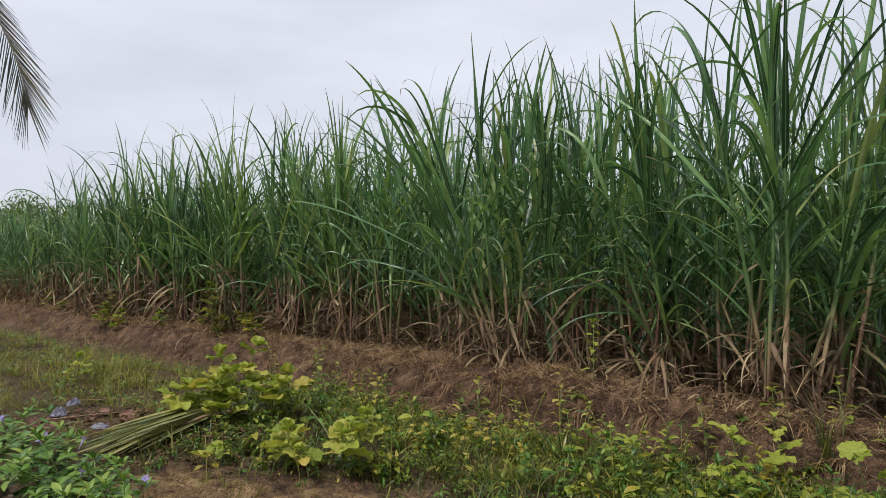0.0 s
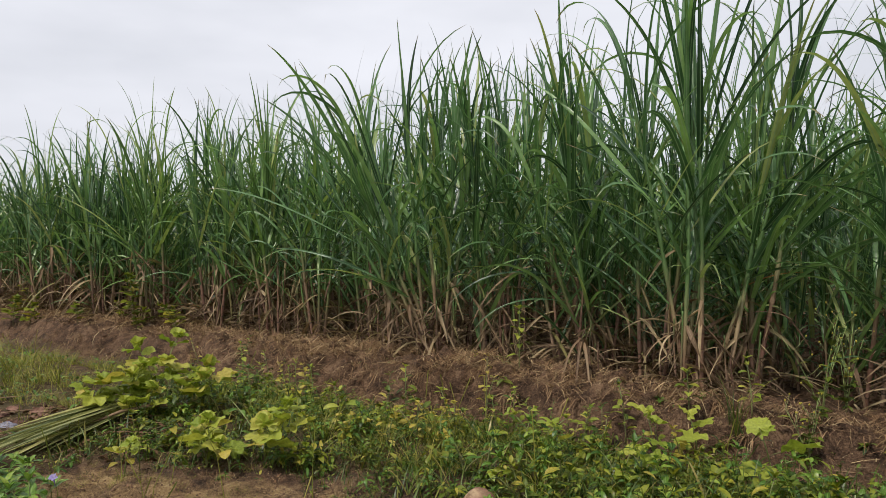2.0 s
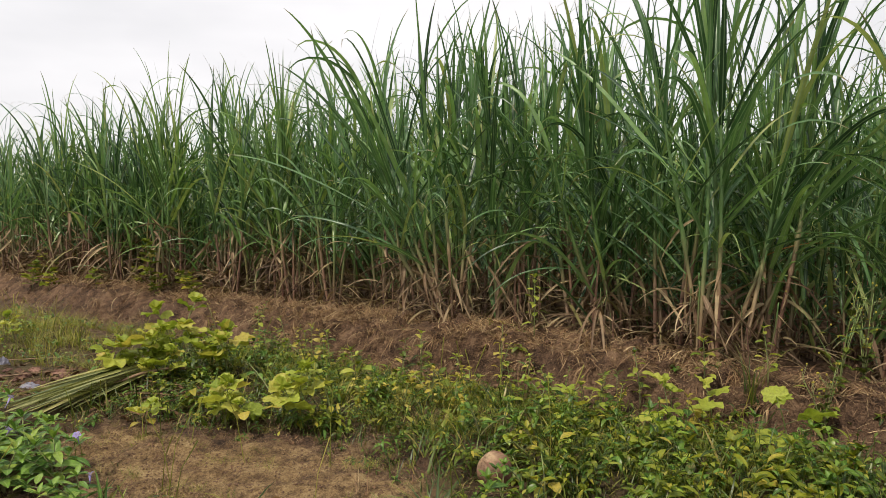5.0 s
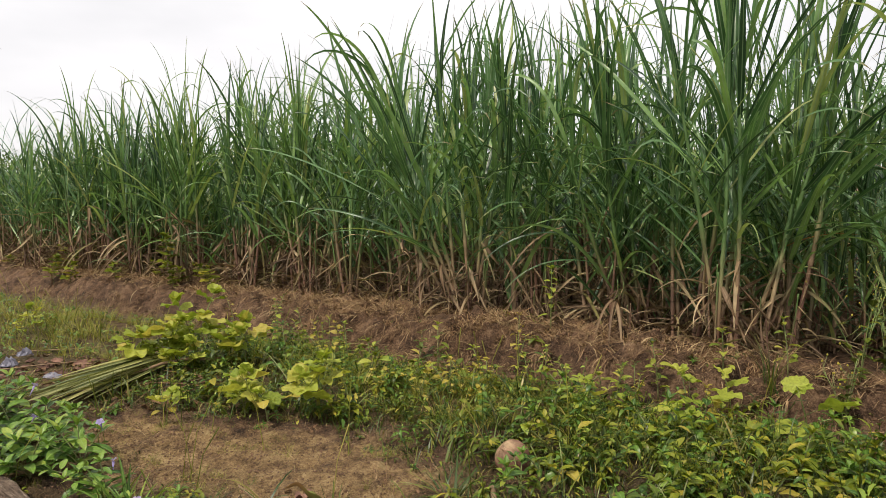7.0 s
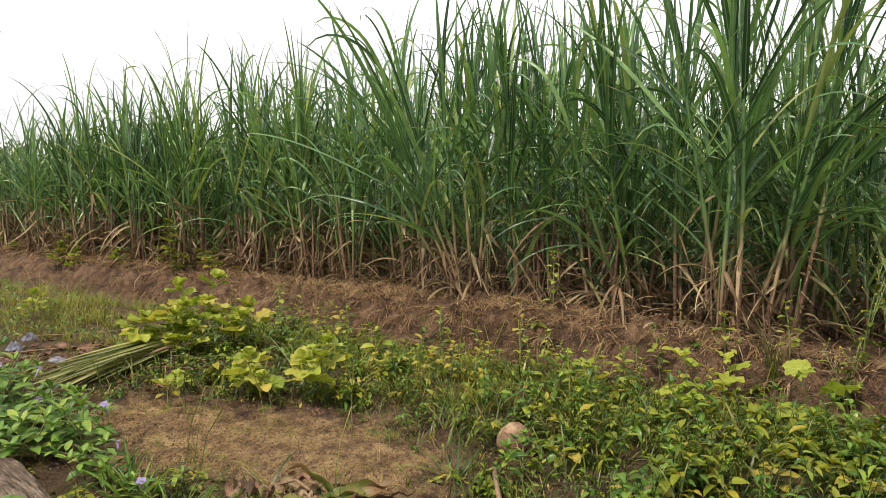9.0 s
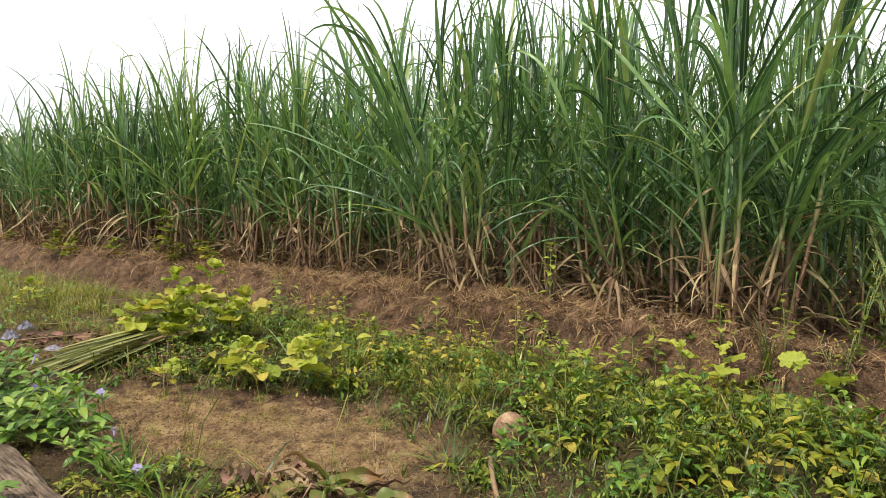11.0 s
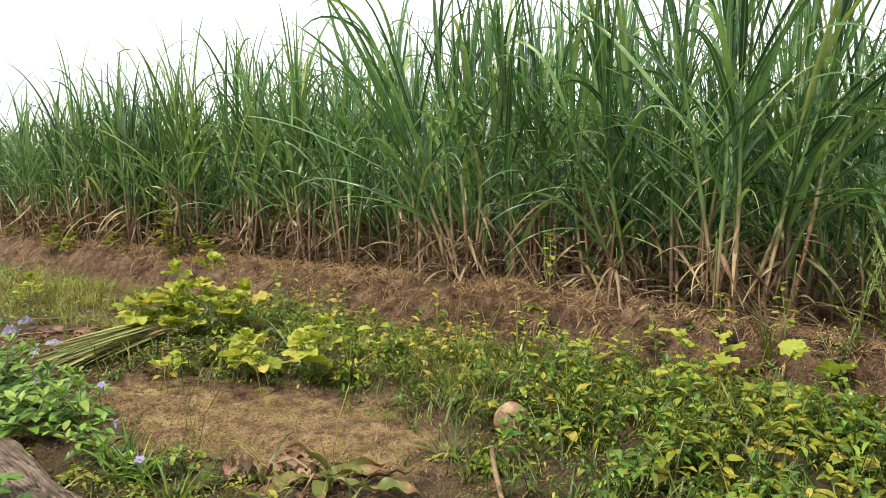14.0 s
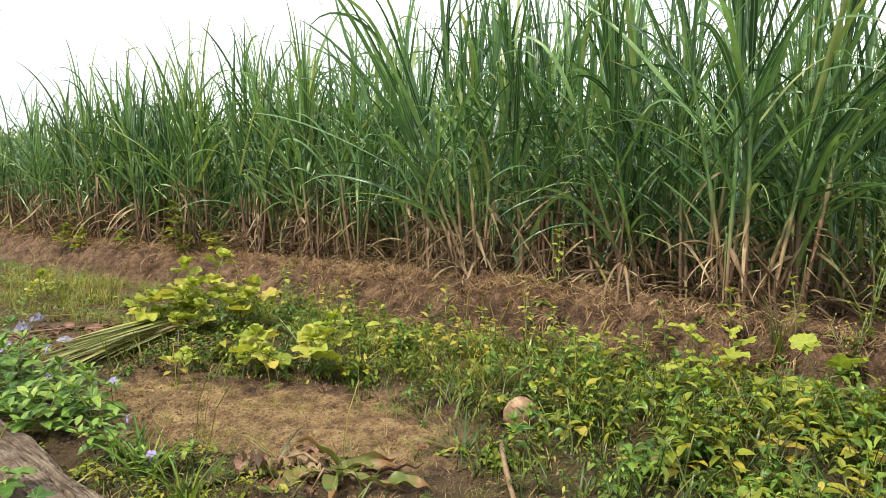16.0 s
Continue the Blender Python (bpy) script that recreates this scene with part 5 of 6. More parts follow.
        if rand(0, 1) > g * (0.5 + 0.7 * float(ripple(x + 5, y, 0.8))):
            made += 0 if rand(0, 1) < 0.97 else 1
            continue
        made += 1
        z = float(ground_z(x, y))
        wide = size * rand(0.25, 0.5)
        for _ in range(int(rand(10, 28))):
            a, r = rand(0, 6.28), wide * rand(0, 1) ** 0.5
            m = Matrix.Translation((x + r * math.cos(a), y + r * math.sin(a), z - 0.005)) @ Matrix.Rotation(a + rand(-0.9, 0.9), 4, "Z") @ Matrix.Scale(size * rand(0.4, 1.2), 4)
            gold.add(fine[int(rng.integers(8))], m)
        if rand(0, 1) < 0.06:
            # a thin seed stalk
            b, h = rand(0, 6.28), rand(0.25, 0.5)
            gold.add(tube([(x, y, z), (x + 0.04 * math.cos(b), y + 0.04 * math.sin(b), z + h * 0.6), (x + 0.12 * math.cos(b), y + 0.12 * math.sin(b), z + h)], [0.003, 0.0022, 0.0035], 4, False))
        elif rand(0, 1) < 0.3 and (x < -2.4 or y > 4.6):
            # broad-leaved seedlings between the blades
            for _ in range(6):
                m = Matrix.Translation((x + rand(-0.06, 0.06), y + rand(-0.06, 0.06), z + rand(0.02, 0.12))) @ Matrix.Rotation(rand(0, 6.28), 4, "Z") @ Matrix.Rotation(-radians(rand(-10, 40)), 4, "Y") @ Matrix.Scale(rand(0.03, 0.08), 4)
                dark.add(small[int(rng.integers(8))], m)
    tagged(new("yellowish_grass", gold.mesh("yellowish_grass", M_GOLDGRASS)), "thin yellowish grass beside the ditch", "grass", kind="stuff")
    tagged(new("creeping_weeds", herbs.mesh("creeping_weeds", M_HERB)), "low creeping green weeds covering the verge", "weeds", kind="stuff")
    tagged(new("bright_herbs", bright.mesh("bright_herbs", M_BRIGHT)), "yellow-green leafy herbs covering the verge", "weeds", kind="stuff")
    tagged(new("dark_herbs", dark.mesh("dark_herbs", M_SMOOTH)), "dark green leafy herbs covering the verge", "weeds", kind="stuff")
    tagged(new("short_grass", grass.mesh("short_grass", M_GRASS)), "short green and yellowish grass on the verge", "grass", kind="stuff")


ground_cover()


def straw_litter():
    """Dry straw on the bank and scattered on the soil."""
    bits = [blade(1.0, rand(0.025, 0.055), rand(60, 88), rand(-10, 45), 3, 1.2, rand(-60, 60), 0.1, 0.8, rand(-0.25, 0.25), flat=True) for _ in range(10)]
    g, hay = Shape(), Shape()
    for i in range(52000):
        if i % 8 < 5:
            e, s = (rand(-4.5, 11) if i % 3 else float(rng.normal(-0.2, 1.0))), float(rng.normal(-0.5, 0.27))
            x, y = xy_of(e, s)
            if float(ripple(x, y, 1.6)) + 0.5 * float(ripple(x, y, 0.5)) < rand(-1.0, 1.1):
                continue
            size = rand(0.06, 0.2)
        else:
            x, y = rand(-3.4, 0.6), rand(2.6, 6.2)
            if float(ripple(x - 2, y, 0.8)) < rand(-0.6, 1.3):
                continue
            size = rand(0.015, 0.07)
        m = Matrix.Translation((x, y, float(ground_z(x, y)) + rand(0.0, 0.03))) @ Matrix.Rotation(rand(0, 6.28), 4, "Z") @ Matrix.Rotation(rand(-0.25, 0.25), 4, "Y") @ Matrix.Scale(size, 4)
        (g if i % 8 < 5 else hay).add(bits[int(rng.integers(10))], m)
    tagged(new("hay_litter", hay.mesh("hay_litter", M_HAY)), "pale short dry straw on the sandy soil", "straw", kind="stuff")
    tagged(new("straw_litter", g.mesh("straw_litter", M_STRAW)), "reddish-brown dry straw strewn on the bank", "straw", kind="stuff")
    thin = [blade(1.0, rand(0.025, 0.05), rand(5, 75), rand(10, 110), 3, 1.5, rand(-50, 50), 0.1, 0.8, rand(-0.2, 0.2), flat=True) for _ in range(8)]
    g = Shape()
    made = 0
    while made < 6000:
        if made % 5:
            e, s = (rand(-4.5, 14) if made % 4 == 1 else rand(2, 11) if made % 4 else float(rng.normal(0.2, 1.3))), rand(-1.35, 0.1)
            x, y = xy_of(e, s)
            if float(ripple(x, y + 9, 0.9)) < rand(-0.5, 1.1):
                made += 1 if rand(0, 1) < 0.1 else 0
                continue
            size = rand(0.05, 0.16)
        else:
            x, y = rand(-2.4, 0.5), rand(2.6, 5.2)
            if float(ripple(x - 3, y + 9, 0.6)) < rand(-0.1, 1.0):
                made += 1 if rand(0, 1) < 0.1 else 0
                continue
            size = rand(0.03, 0.09)
        made += 1
        z = float(ground_z(x, y))
        for _ in range(6):
            m = Matrix.Translation((x + rand(-0.03, 0.03), y + rand(-0.03, 0.03), z - 0.004)) @ Matrix.Rotation(rand(0, 6.28), 4, "Z") @ Matrix.Scale(size * rand(0.5, 1.2), 4)
            g.add(thin[int(rng.integers(8))], m)
    for i in range(560):
        e, s = (rand(-4.5, 12) if i % 2 else rand(-4.5, 4)), float(rng.normal(-0.72, 0.2) if i % 3 else rng.normal(-0.4, 0.35))
        x, y = xy_of(e, s)
        if s > 0.15 or float(ripple(x, y, 1.1)) < rand(-1.0, 0.6):
            continue
        z = float(ground_z(x, y))
        size, way = rand(0.09, 0.26), rand(-2.9, -1.4)
        for _ in range(int(rand(10, 26))):
            m = Matrix.Translation((x + rand(-0.07, 0.07), y + rand(-0.05, 0.05), z - 0.004)) @ Matrix.Rotation(way + rand(-0.9, 0.9), 4, "Z") @ Matrix.Rotation(rand(0.2, 0.9), 4, "Y") @ Matrix.Scale(size * rand(0.5, 1.2), 4)
            g.add(thin[int(rng.integers(8))], m)
    tagged(new("dry_grass", g.mesh("dry_grass", M_STRAW)), "short reddish-brown dry grass on the bank", "grass", kind="stuff")
    bits = [scrap_leaf(1.0, rand(0.2, 0.6), rand(-40, 60)) for _ in range(6)]
    g = Shape()
    for i in range(5200):
        x, y = (rand(-2.4, 0.5), rand(2.55, 4.7)) if i % 3 else (float(rng.normal(-3.05, 0.45)), float(rng.normal(5.5, 0.35)))
        if float(ripple(x + 7, y, 0.5)) < rand(-1.0, 0.8):
            continue
        m = Matrix.Translation((x, y, float(ground_z(x, y)) + rand(0.002, 0.01))) @ Matrix.Rotation(rand(0, 6.28), 4, "Z") @ Matrix.Rotation(rand(-0.4, 0.4), 4, "Y") @ Matrix.Scale(rand(0.008, 0.035) * (1 if i % 3 else 1.9), 4)
        g.add(bits[i % 6], m)
    tagged(new("plant_debris", g.mesh("plant_debris", M_BROWNLEAF)), "brown plant crumbs and bits of bark on the soil", "debris", kind="stuff")
    c = Shape()
    forms = [lump((1, rand(0.6, 1), rand(0.5, 0.8)), i, 0.25, 3, 5) for i in range(6)]
    for i in range(9000):
        if i % 3 == 1:
            x, y = xy_of(rand(-4.5, 11), rand(-1.75, -0.1))
            if float(ripple(x + 3, y - 8, 0.45)) < rand(-0.7, 0.9):
                continue
            size = rand(0.006, 0.022) * (2.0 if i % 14 == 1 else 1)
        else:
            x, y = rand(-2.6, 0.4), rand(2.6, 4.7)
            size = rand(0.002, 0.009)
        c.add(forms[i % 6], Matrix.Translation((x, y, float(ground_z(x, y)) + 0.002)) @ Matrix.Rotation(rand(0, 6.28), 4, "Z") @ Matrix.Scale(size, 4))
    tagged(new("soil_clods", c.mesh("soil_clods", M_CLOD)), "small crumbling clods of brown soil", "soil", kind="stuff")


straw_litter()

# ---- single dry and pale leaves that stand out at the field's edge ----


def lone_leaf(name, label, at, turn, length, width, lean, bend, power, mat, twist=0.0):
    ob = tagged(new(name, mesh_of(name, blade(length, width, lean, bend, 12, power, twist, 0.25, 0.7), mat)), label, "leaf", "single leaves at the field edge")
    ob.matrix_basis = Matrix.Translation(at) @ Matrix.Rotation(radians(turn), 4, "Z")
    return ob


lone_leaf("dry_cane_leaf", "long tan dry cane leaf slanting to the ground", (0.6, 6.85, 0.78), -40, 0.72, 0.05, 140, 5, 1, M_DEAD)
lone_leaf("pale_cane_leaf", "pale yellow-green bent cane leaf", (-0.12, 6.95, 1.15), 185, 0.8, 0.05, 8, 165, 1.5, M_PALE)
lone_leaf("pale_cane_leaf", "pale yellow-green bent cane leaf", (0.72, 6.85, 0.75), 200, 0.6, 0.04, 10, 160, 1.6, M_PALE)
lone_leaf("rusty_cane_leaf", "rust-coloured arching cane leaf", (2.72, 5.55, 1.0), 0, 0.66, 0.03, 62, 38, 1, M_RED)
for i, (x, y, z, turn, ln) in enumerate([(1.5, 5.95, 0.55, 250, 0.6), (1.53, 5.97, 0.55, 235, 0.66), (1.47, 5.96, 0.54, 265, 0.58), (1.85, 5.65, 0.3, 240, 0.32), (1.2, 5.7, 0.3, 220, 0.3), (1.78, 5.68, 0.3, 215, 0.34)]):
    lone_leaf("hanging_dry_leaf", "pale dry cane leaf hanging over the bank", (x, y, z - 0.1), turn, ln + 0.22, 0.035, 12, 160, 0.45, M_DEAD, 40)


# ---- things on the ground ----
def coconut():
    """A fallen coconut in its husk, egg-shaped with three faint ridges; its material makes the upper end pale."""
    v, f, uv = lump((0.092, 0.082, 0.112), 5, 0.06, 14, 20)
    r = np.arctan2(v[:, 1], v[:, 0])
    k = 1 + 0.05 * np.cos(3 * r) * (1 - (v[:, 2] / 0.13) ** 2).clip(0, 1)
    v = v * np.stack([k, k, np.ones_like(k)], 1)
    top = tagged(new("coconut", mesh_of("coconut", (v, f, uv), M_HUSK)), "fallen brown coconut in its husk among weeds", "coconut")
    top.matrix_basis = Matrix.Translation(put(0.37, 3.58) + Vector((0, 0, 0.085))) @ Matrix.Rotation(radians(40), 4, "Z") @ Matrix.Rotation(radians(-48), 4, "Y")


coconut()


def fallen_frond():
    """A cut palm frond lying folded on the soil: a bare rib and long leaflets laid side by side."""
    top = tagged(new("fallen_palm_frond"), "fallen yellow-green palm frond lying on the soil", "palm frond")
    top.location = put(-2.16, 5.24)
    rib = [(0.4, 0.32, 0.08), (0.15, 0.15, 0.12), (0.0, 0.0, 0.12), (-0.18, -0.25, 0.08)]
    part("rib", mesh_of("rib", tube(rib, [0.016, 0.014, 0.012, 0.008], 6), M_WOOD), top)
    rg = np.random.default_rng(31)
    forms = [mesh_of("leaflet", blade(1.0, rg.uniform(0.045, 0.07), rg.uniform(85, 90), rg.uniform(-2, 7), 9, 1.3, rg.uniform(-45, 45), 0.3, 0.8, rg.uniform(-0.03, 0.03)), M_FROND) for _ in range(8)]
    for i in range(46):
        t = i / 45
        side, back = (t - 0.5) * 0.24 + rg.normal(0, 0.01), rg.uniform(-0.16, 0.1)
        p = Vector((-0.12 + 0.9 * side + 0.42 * back, 0.1 - 0.42 * side + 0.9 * back, 0.06 + 0.07 * math.sin(3.1 * t) + rg.uniform(0, 0.03)))
        turn = radians(239 + 14 * t + 2.2 * rg.normal())
        m = Matrix.Translation(p) @ Matrix.Rotation(turn, 4, "Z") @ Matrix.Rotation(radians(rg.uniform(1, 5)), 4, "Y") @ Matrix.Scale(rg.uniform(0.72, 0.95), 4)
        part("leaflet", forms[int(rg.integers(8))], top, m)
    dry = [mesh_of("dry_leaflet", blade(1.0, 0.035, rg.uniform(80, 92), rg.uniform(0, 20), 7, 1.2, rg.uniform(-60, 60), 0.3, 0.7, rg.uniform(-0.1, 0.1)), M_BROWNLEAF) for _ in range(5)]
    for i in range(30):
        m = Matrix.Translation((rg.uniform(0.0, 0.7), rg.uniform(-0.55, 0.1), rg.uniform(0.02, 0.06))) @ Matrix.Rotation(radians(rg.uniform(150, 330)), 4, "Z") @ Matrix.Scale(rg.uniform(0.25, 0.55), 4)
        part("dry_leaflet", dry[i % 5], top, m, "brown shrivelled leaflet")


fallen_frond()


def wilted_plant():
    """A heap of cut broad leaves, folded, torn and browning, lying on the soil patch."""
    top = tagged(new("wilted_leaf_heap"), "cut broad-leaved plant wilting in a heap on soil", "plant")
    top.location = put(-0.52, 2.93)
    rg = np.random.default_rng(77)
    # foot, height, direction, lean, bend, length, width, twist, material
    spec = [(0.02, 0.03, 0.02, 168, 26, 62, 0.27, 0.075, 60, M_BROAD), (-0.02, -0.02, 0.05, 20, 84, 12, 0.3, 0.085, 35, M_BROAD), (0.02, -0.05, 0.05, 338, 86, 8, 0.34, 0.08, -40, M_BROAD),
            (0.0, -0.05, 0.04, 290, 80, 25, 0.22, 0.1, 60, M_BROAD), (-0.1, 0.0, 0.03, 215, 82, 16, 0.24, 0.1, -50, M_BROAD), (0.24, -0.12, 0.03, 350, 70, 40, 0.2, 0.1, 20, M_BROAD),
            (-0.06, 0.03, 0.03, 190, 80, 20, 0.3, 0.05, 110, M_PALE), (0.1, 0.0, 0.03, 5, 88, 6, 0.3, 0.032, -90, M_BROWNLEAF), (-0.2, 0.06, 0.03, 175, 84, 12, 0.28, 0.035, 80, M_BROWNLEAF),
            (0.05, -0.02, 0.06, 45, 78, 30, 0.26, 0.07, 130, M_BROAD), (-0.12, 0.08, 0.02, 130, 86, 10, 0.3, 0.05, -70, M_DEAD), (0.12, 0.05, 0.02, 60, 86, 10, 0.26, 0.05, 60, M_DEAD)]
    for x, y, z, turn, lean, bend, ln, wd, twist, mat in spec:
        v, f, uv = blade(ln, wd, lean, bend, 18, 1.1, twist, rg.uniform(0.15, 0.5), 0.35, rg.uniform(-0.3, 0.3))
        v = v + np.stack([0.006 * np.sin(v[:, 1] * 70 + 3), 0.008 * np.sin(v[:, 0] * 45 + turn), 0.009 * np.sin(v[:, 0] * 60 + v[:, 1] * 50 + turn)], 1)
        part("leaf", mesh_of("leaf", (v, f, uv), mat), top, Matrix.Translation((x, y, z)) @ Matrix.Rotation(radians(turn), 4, "Z"))
    crumpled = [mesh_of("leaf", broad(1.0, rg.uniform(0.4, 0.7), 3, 0.12, rg.uniform(30, 100), rg.uniform(0.2, 0.7), 0.5, 9, 0.5, 3 * i), (M_BROWNLEAF, M_REDSCRAP, M_DEAD)[i % 3]) for i in range(6)]
    for i in range(34):
        x, y = (rg.normal(-0.3, 0.11), rg.normal(0.05, 0.06)) if i % 3 else (rg.normal(0.05, 0.18), rg.normal(0.0, 0.07))
        m = Matrix.Translation((x, y, rg.uniform(0.015, 0.06))) @ Matrix.Rotation(rg.uniform(0, 6.28), 4, "Z") @ Matrix.Rotation(rg.uniform(-0.7, 0.3), 4, "Y") @ Matrix.Scale(rg.uniform(0.05, 0.13), 4)
        part("leaf", crumpled[i % 6], top, m, "brown crumpled leaf")
    for a, ln, rise in ((3.5, 0.2, 0.02), (4.2, 0.16, 0.04), (5.6, 0.22, 0.02), (0.4, 0.26, 0.03), (2.7, 0.34, 0.05)):
        pts = [(0, 0, 0.03), (0.5 * ln * math.cos(a), 0.5 * ln * math.sin(a), 0.05 + rise), (ln * math.cos(a), ln * math.sin(a), 0.03)]
        part("stem", mesh_of("stem", tube(pts, [0.008, 0.007, 0.004], 6), M_WOOD), top, None, "pale dry midrib")


wilted_plant()


def litter_leaves():
    rg = np.random.default_rng(5)
    forms = [mesh_of("dead_leaf", broad(1.0, rg.uniform(0.3, 0.6), 2, 0.08, rg.uniform(20, 100), rg.uniform(0.1, 0.7), 0.15, 6, 0.45, i), M_BROWNLEAF) for i in range(6)]
    for i in range(104):
        k = i % 4
        x, y = (rg.normal(-1.9, 0.35), rg.normal(4.75, 0.2)) if k == 0 else (rg.normal(-3.1, 0.4), rg.normal(5.55, 0.28)) if k in (1, 3) else (rg.normal(-0.75, 0.3), rg.normal(3.0, 0.15))
        ob = tagged(new("dead_leaf", forms[i % 6]), "curled brown dead leaf lying on the soil", "leaf", "dead leaves on the ground")
        ob.matrix_basis = Matrix.Translation(put(x, y) + Vector((0, 0, 0.012))) @ Matrix.Rotation(rg.uniform(0, 6.28), 4, "Z") @ Matrix.Rotation(rg.uniform(-0.3, 0.3), 4, "X") @ Matrix.Scale(rg.uniform(0.05, 0.13), 4)


litter_leaves()


def lying_log():
    """A weathered palm trunk lying at the edge of the plants: worn flat on top, cracked lengthwise, with its end broken off."""
    a, b = Vector((-3.16, 3.925, 0.03)), Vector((-1.365, 2.33, 0.025))
    rg = np.random.default_rng(3)
    n, sides = 150, 150
    long = (b - a).length
    pts = [(0.012 * math.sin(i * 0.09), 0.01 * math.sin(i * 0.14 + 1), long * i / n) for i in range(n + 1)]
    v, f, uv = tube(pts, [0.2] * (n + 1), sides)
    ang, far = uv[:, 0] * 6.2832, uv[:, 1]
    turned = np.array((b - a).to_track_quat("Z", "Y").to_matrix())
    centre = np.repeat(np.array(pts), sides, axis=0)
    rough = 0.006 * np.sin(ang * 3 + 2 * np.sin(far * 2.1)) + 0.004 * np.sin(ang * 7 + far * 5 + 2 * np.sin(far * 3.3)) + 0.0025 * np.sin(ang * 16 + 3 * np.sin(far * 4 + ang))
    rough += 0.0022 * np.sin(far * 31 + 3 * np.sin(ang * 4)) * np.sin(ang * 5 + far * 7) + 0.0015 * np.sin(far * 83 + 2 * np.sin(ang * 9 + far * 6))
    v = centre + (v - centre) * (1 + rough / 0.2)[:, None]
    ragged = 0.05 * np.sin(ang * 5 + 1) + 0.035 * np.sin(ang * 13 + 2) + 0.02 * np.sin(ang * 29)
    v[:, 2] += ragged * ramp01(far, long - 0.15, long)
    w = v @ turned.T
    ax = np.array((b - a).normalized())
    out, along = w @ np.array([-ax[1], ax[0], 0]), w @ ax
    flat = 0.1 + 0.006 * np.sin(along * 4 + out * 6) + 0.004 * np.sin(along * 13 - out * 20)
    w[:, 2] = np.where(w[:, 2] > flat, flat + (w[:, 2] - flat) * 0.16, w[:, 2])
    up = np.clip((w[:, 2] - 0.03) / 0.05, 0, 1)
    for at, wide, cut in ((0.075, 0.006, 0.05), (-0.03, 0.0035, 0.014), (-0.1, 0.004, 0.02), (0.12, 0.003, 0.012)):
        line = at + 0.016 * np.sin(along * 3.1 + at * 40) + 0.006 * np.sin(along * 11 + at * 90) + 0.003 * np.sin(along * 37)
        w[:, 2] -= up * cut * np.exp(-((out - line) / wide) ** 2) * np.clip(0.5 + 0.8 * np.sin(along * 2.3 + at * 60), 0.15, 1)
    w[:, 2] -= up * 0.02 * ramp01(out, 0.07, 0.11)
    cross = np.sin(along * 19 + 2.5 * np.sin(out * 24) + 2 * np.sin(along * 5))
    w[:, 2] -= up * 0.05 * np.clip(cross - 0.93, 0, 1) * (np.sin(out * 45 + along * 9) > -0.1)
    ob = tagged(new("fallen_log", mesh_of("fallen_log", (w @ turned, f, uv), M_LOG)), "weathered grey-brown palm log lying on the ground", "log")
    ob.matrix_basis = Matrix.Translation(a) @ (b - a).to_track_quat("Z", "Y").to_matrix().to_4x4()


lying_log()


def stick(label, pts, r):
    tagged(new("stick", mesh_of("stick", tube(pts, np.linspace(r, r * 0.7, len(pts)), 7), M_WOOD)), label, "stick", "sticks on the ground")


stick("bare brown stick lying among weeds", [put(0.235, 3.2) + Vector((0, 0, 0.08)), put(0.24, 3.0) + Vector((0, 0, 0.05)), put(0.25, 2.75) + Vector((0, 0, 0.015)), put(0.26, 2.6) + Vector((0, 0, 0.012))], 0.014)
stick("thin dry stick lying on the soil", [put(-0.98, 3.22) + Vector((0, 0, 0.05)), put(-0.85, 3.12) + Vector((0, 0, 0.03)), put(-0.7, 3.0) + Vector((0, 0, 0.02))], 0.005)
stick("thin dry stick lying across rubbish", [put(-3.75, 6.1) + Vector((0, 0, 0.03)), put(-3.3, 6.25) + Vector((0, 0, 0.05)), put(-3.0, 6.4) + Vector((0, 0, 0.03))], 0.005)
stick("thin dry stick in the litter", [put(-3.6, 5.5) + Vector((0, 0, 0.03)), put(-3.3, 5.65) + Vector((0, 0, 0.03)), put(-3.05, 5.7) + Vector((0, 0, 0.03))], 0.005)


def scrap(name, label, category, x, y, size, turn, mat, seed, rough=0.45):
    """A crumpled folded scrap: two creased sheets closed along their rim."""
    rg = np.random.default_rng(seed)
    n = 9
    verts, faces = [], []
    for side in (1, 0):
        for i in range(n):
            for k in range(n):
                u, w = i / (n - 1) * 2 - 1, k / (n - 1) * 2 - 1
                rim = max(abs(u), abs(w))
                high = size[2] * (0.25 + 1.6 * (1 - rim ** 2) * rg.uniform(0.25, 1.0)) if side else 0.001
                verts.append((size[0] * (u + rg.uniform(-0.13, 0.13)), size[1] * (w * (1 - 0.3 * abs(u)) + rg.uniform(-0.13, 0.13)), high))
        o = side * 0 if side else n * n
        for i in range(n - 1):
            for k in range(n - 1):
                q = [o + i * n + k, o + (i + 1) * n + k, o + (i + 1) * n + k + 1, o + i * n + k + 1]
                faces.append(q if side else q[::-1])
    ring = [k for k in range(n)] + [i * n + n - 1 for i in range(1, n)] + [(n - 1) * n + k for k in range(n - 2, -1, -1)] + [i * n for i in range(n - 2, 0, -1)]
    for p, q in zip(ring, ring[1:] + ring[:1]):
        faces.append([q, p, p + n * n, q + n * n])
    me = bpy.data.meshes.new(name)
    me.from_pydata(verts, [], faces)
    me.materials.append(mat)
    ob = tagged(new(name, me), label, category)
    ob.matrix_basis = Matrix.Translation(put(x, y) + Vector((0, 0, 0.0))) @ Matrix.Rotation(radians(turn), 4, "Z")


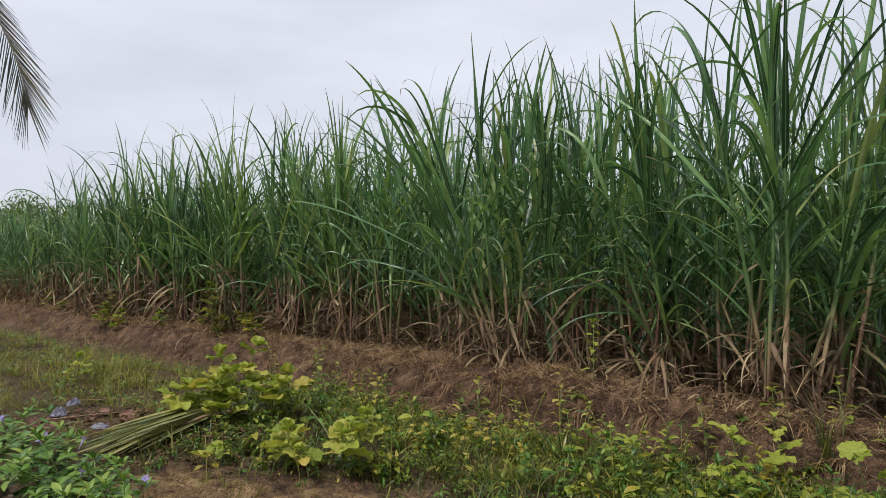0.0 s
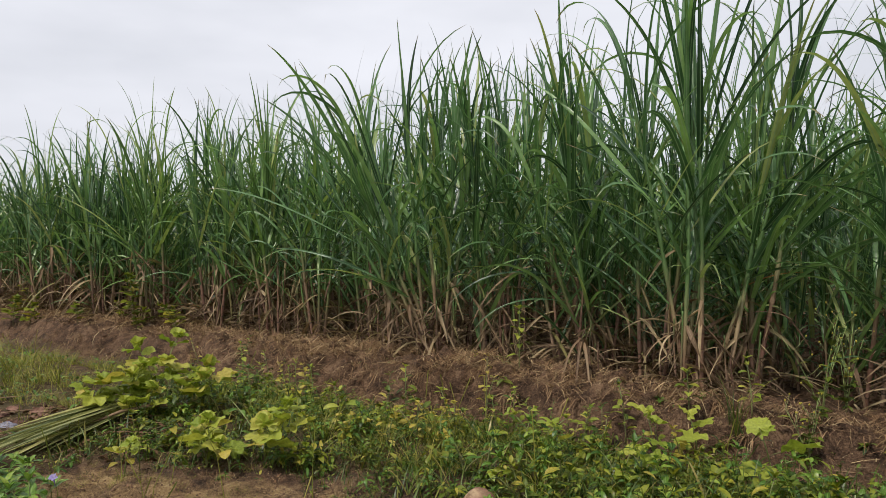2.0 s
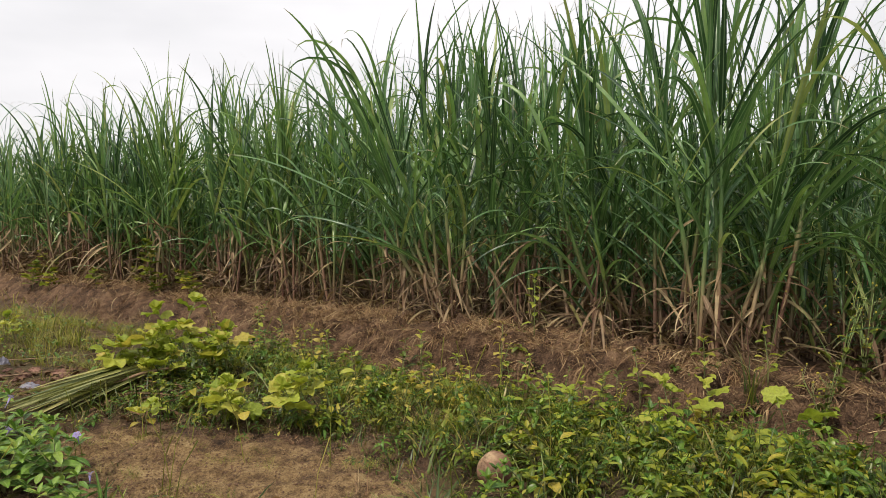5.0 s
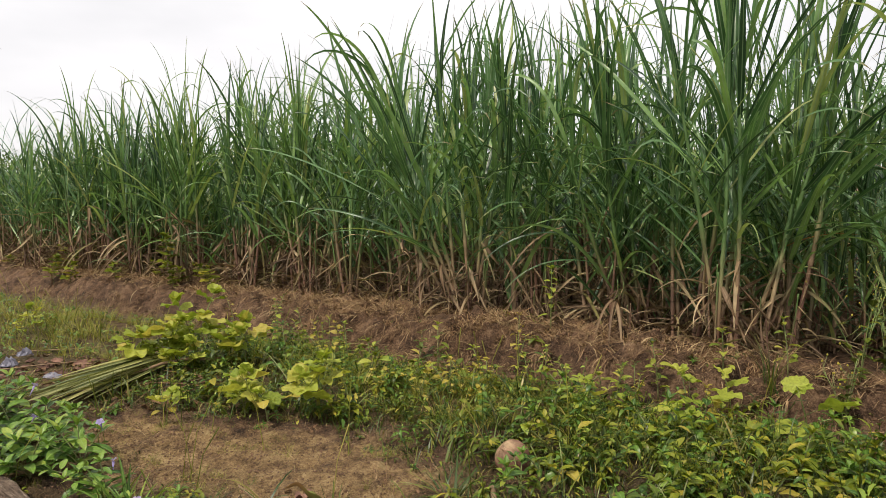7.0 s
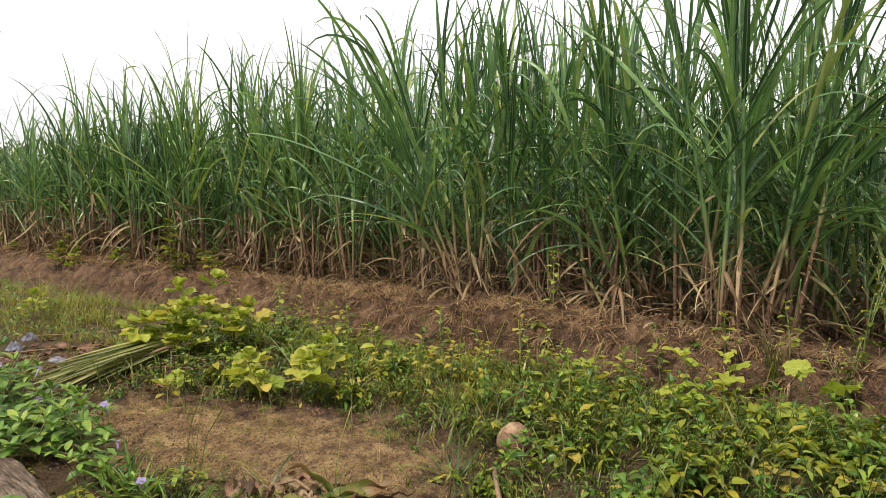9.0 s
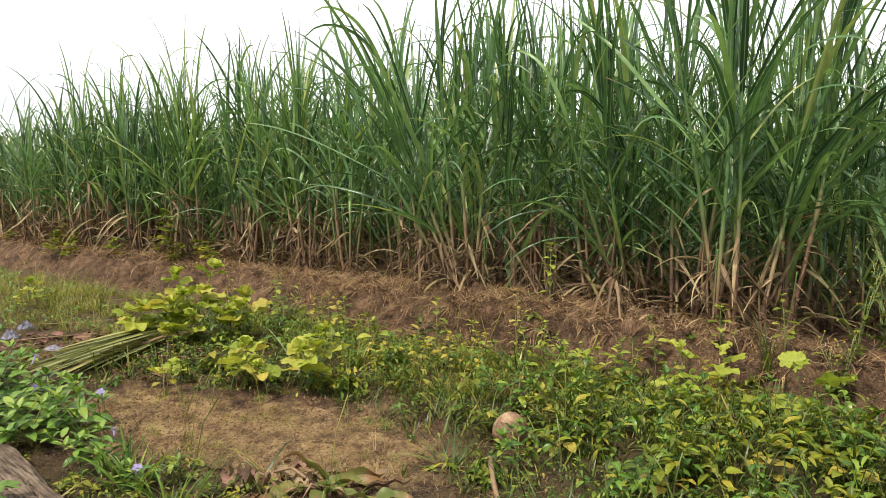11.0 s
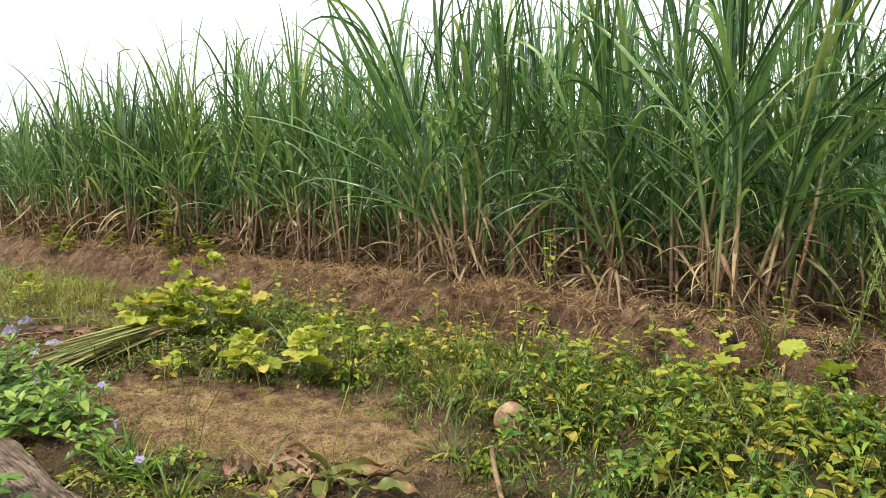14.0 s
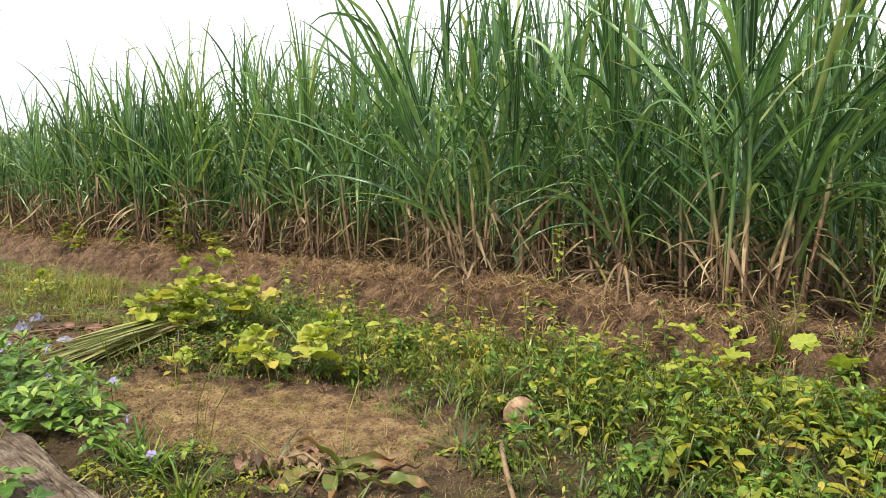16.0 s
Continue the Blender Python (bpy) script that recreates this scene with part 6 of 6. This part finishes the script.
rs = np.random.default_rng(41)
for i in range(22):
    x, y = float(rs.normal(-3.3, 0.3)), float(rs.normal(5.6, 0.2))
    k = float(rs.uniform(0.03, 0.075))
    scrap("rotten_scrap", "dark rotting plant scrap lying in the litter", "scrap", x, y, (k, k * float(rs.uniform(0.35, 0.8)), k * 0.35), float(rs.uniform(0, 360)), (M_RAG, M_REDSCRAP, M_RAG)[i % 3], 20 + i)
scrap("plastic_bag", "crumpled violet-white plastic bag on the rubbish", "plastic bag", -3.66, 5.98, (0.06, 0.045, 0.05), 50, M_PLASTIC, 15)
scrap("plastic_bag", "crumpled whitish plastic bag on the ground", "plastic bag", -3.62, 5.7, (0.06, 0.045, 0.05), 20, M_PLASTIC, 2)
scrap("plastic_bag", "crumpled grey plastic scrap on the ground", "plastic bag", -3.1, 5.42, (0.07, 0.05, 0.025), -10, M_PLASTIC, 6)
scrap("husk_scrap", "reddish piece of coconut husk", "husk", -3.02, 5.72, (0.07, 0.035, 0.03), 5, M_REDSCRAP, 4)


# ---- the palm whose frond hangs into view ----
def coconut_palm():
    top = tagged(new("coconut_palm"), "coconut palm with one drooping frond", "palm tree")
    base = put(-8.6, 6.6)
    top.location = base
    trunk = [(0.15 * math.sin(2.0 * t), 0, 6.3 * t) for t in np.linspace(-0.02, 1, 40)]
    part("trunk", mesh_of("trunk", tube(trunk, [0.17 - 0.05 * i / 39 + 0.008 * (i % 2) for i in range(40)], 12), M_BARK), top)
    rg = np.random.default_rng(8)
    forms = [mesh_of("leaflet", blade(1.0, rg.uniform(0.02, 0.03), rg.uniform(-3, 3), rg.uniform(-8, 12), 8, 1.5, rg.uniform(-40, 40), 0.35, 0.7, rg.uniform(-0.05, 0.05)), M_PALM) for _ in range(8)]
    crown = Vector(trunk[-1])
    tip = Vector((-4.56, 6.78, 2.84)) - base
    bent = Vector((-4.74, 6.8, 4.3)) - base
    curve = []
    for t in np.linspace(0, 1, 26):
        p = crown * (1 - t) ** 3 + (crown + Vector((1.3, 0.1, 0.5))) * 3 * t * (1 - t) ** 2 + bent * 3 * t * t * (1 - t) + tip * t ** 3
        curve.append(p)
    frond = part("frond", mesh_of("frond", tube([tuple(p) for p in curve], np.linspace(0.028, 0.004, 26), 6), M_BARK), top, None, "drooping greyish-green frond")
    for i in range(62):
        t = 0.3 + 0.7 * (i / 61) ** 0.62
        q = t * 25
        j = min(int(q), 24)
        p = curve[j].lerp(curve[j + 1], q - j)
        d = (curve[j + 1] - curve[j]).normalized()
        for sd in (-1, 1):
            side = Vector((0.85 * sd, 0.35 * sd, 0))
            way = (d * 0.9 + side * (0.8 if sd > 0 else 0.6) * rg.uniform(0.85, 1.05) * (1.0 if t < 0.9 else 1 - 6 * (t - 0.9)) + Vector((0, 0, -0.45))).normalized()
            m = way.to_track_quat("Z", "Y").to_matrix().to_4x4()
            ln = 0.64 * rg.uniform(0.85, 1.1) * (1.0 if t < 0.9 else 1.0 - 1.8 * (t - 0.9))
            part("leaflet", forms[int(rg.integers(8))], frond, Matrix.Translation(p) @ m @ Matrix.Scale(ln, 4))


coconut_palm()


# ---- far trees ----
def far_tree(x, y, h, seed, label):
    rg = np.random.default_rng(seed)
    top = tagged(new("far_tree"), label, "tree", "trees beyond the field")
    top.location = put(x, y, 0.05)
    part("trunk", mesh_of("trunk", tube([(0, 0, 0), (0.1, 0, h * 0.3), (0, 0.1, h * 0.7)], [0.16, 0.13, 0.06], 7), M_BARK), top)
    for i in range(5):
        a = i * 1.257 + rg.uniform(-0.3, 0.3)
        part("limb", mesh_of("limb", tube([(0.05, 0, h * 0.3), (math.cos(a) * h * 0.16, math.sin(a) * h * 0.16, h * 0.55), (math.cos(a) * h * 0.3, math.sin(a) * h * 0.3, h * 0.8)], [0.08, 0.05, 0.02], 5), M_BARK), top)
    g = Shape()
    leaf = [scrap_leaf(1.0, 0.5, 20 + 15 * i) for i in range(4)]
    for i in range(1100):
        c = rg.normal(0, 1, 3)
        c /= np.linalg.norm(c) + 1e-6
        k = rg.uniform(0.5, 1) * (0.8 + 0.25 * math.sin(4 * c[0] + seed) + 0.2 * math.sin(5 * c[1]))
        p = Vector((c[0] * h * 0.48 * k, c[1] * h * 0.48 * k, h * 0.62 + c[2] * h * 0.36 * k))
        g.add(leaf[i % 4], Matrix.Translation(p) @ Euler(rg.uniform(-1.5, 1.5, 3)).to_matrix().to_4x4() @ Matrix.Scale(rg.uniform(0.14, 0.26), 4))
    part("crown", g.mesh("crown", M_SMOOTH), top)


for i, (x, y, h) in enumerate([(-33.5, 50, 4.6), (-31.0, 51, 4.2), (-36, 52, 3.6), (-29, 54, 3.6), (-39, 56, 3.8)]):
    far_tree(x, y, h, 60 + i, "low dark green tree beyond the field")
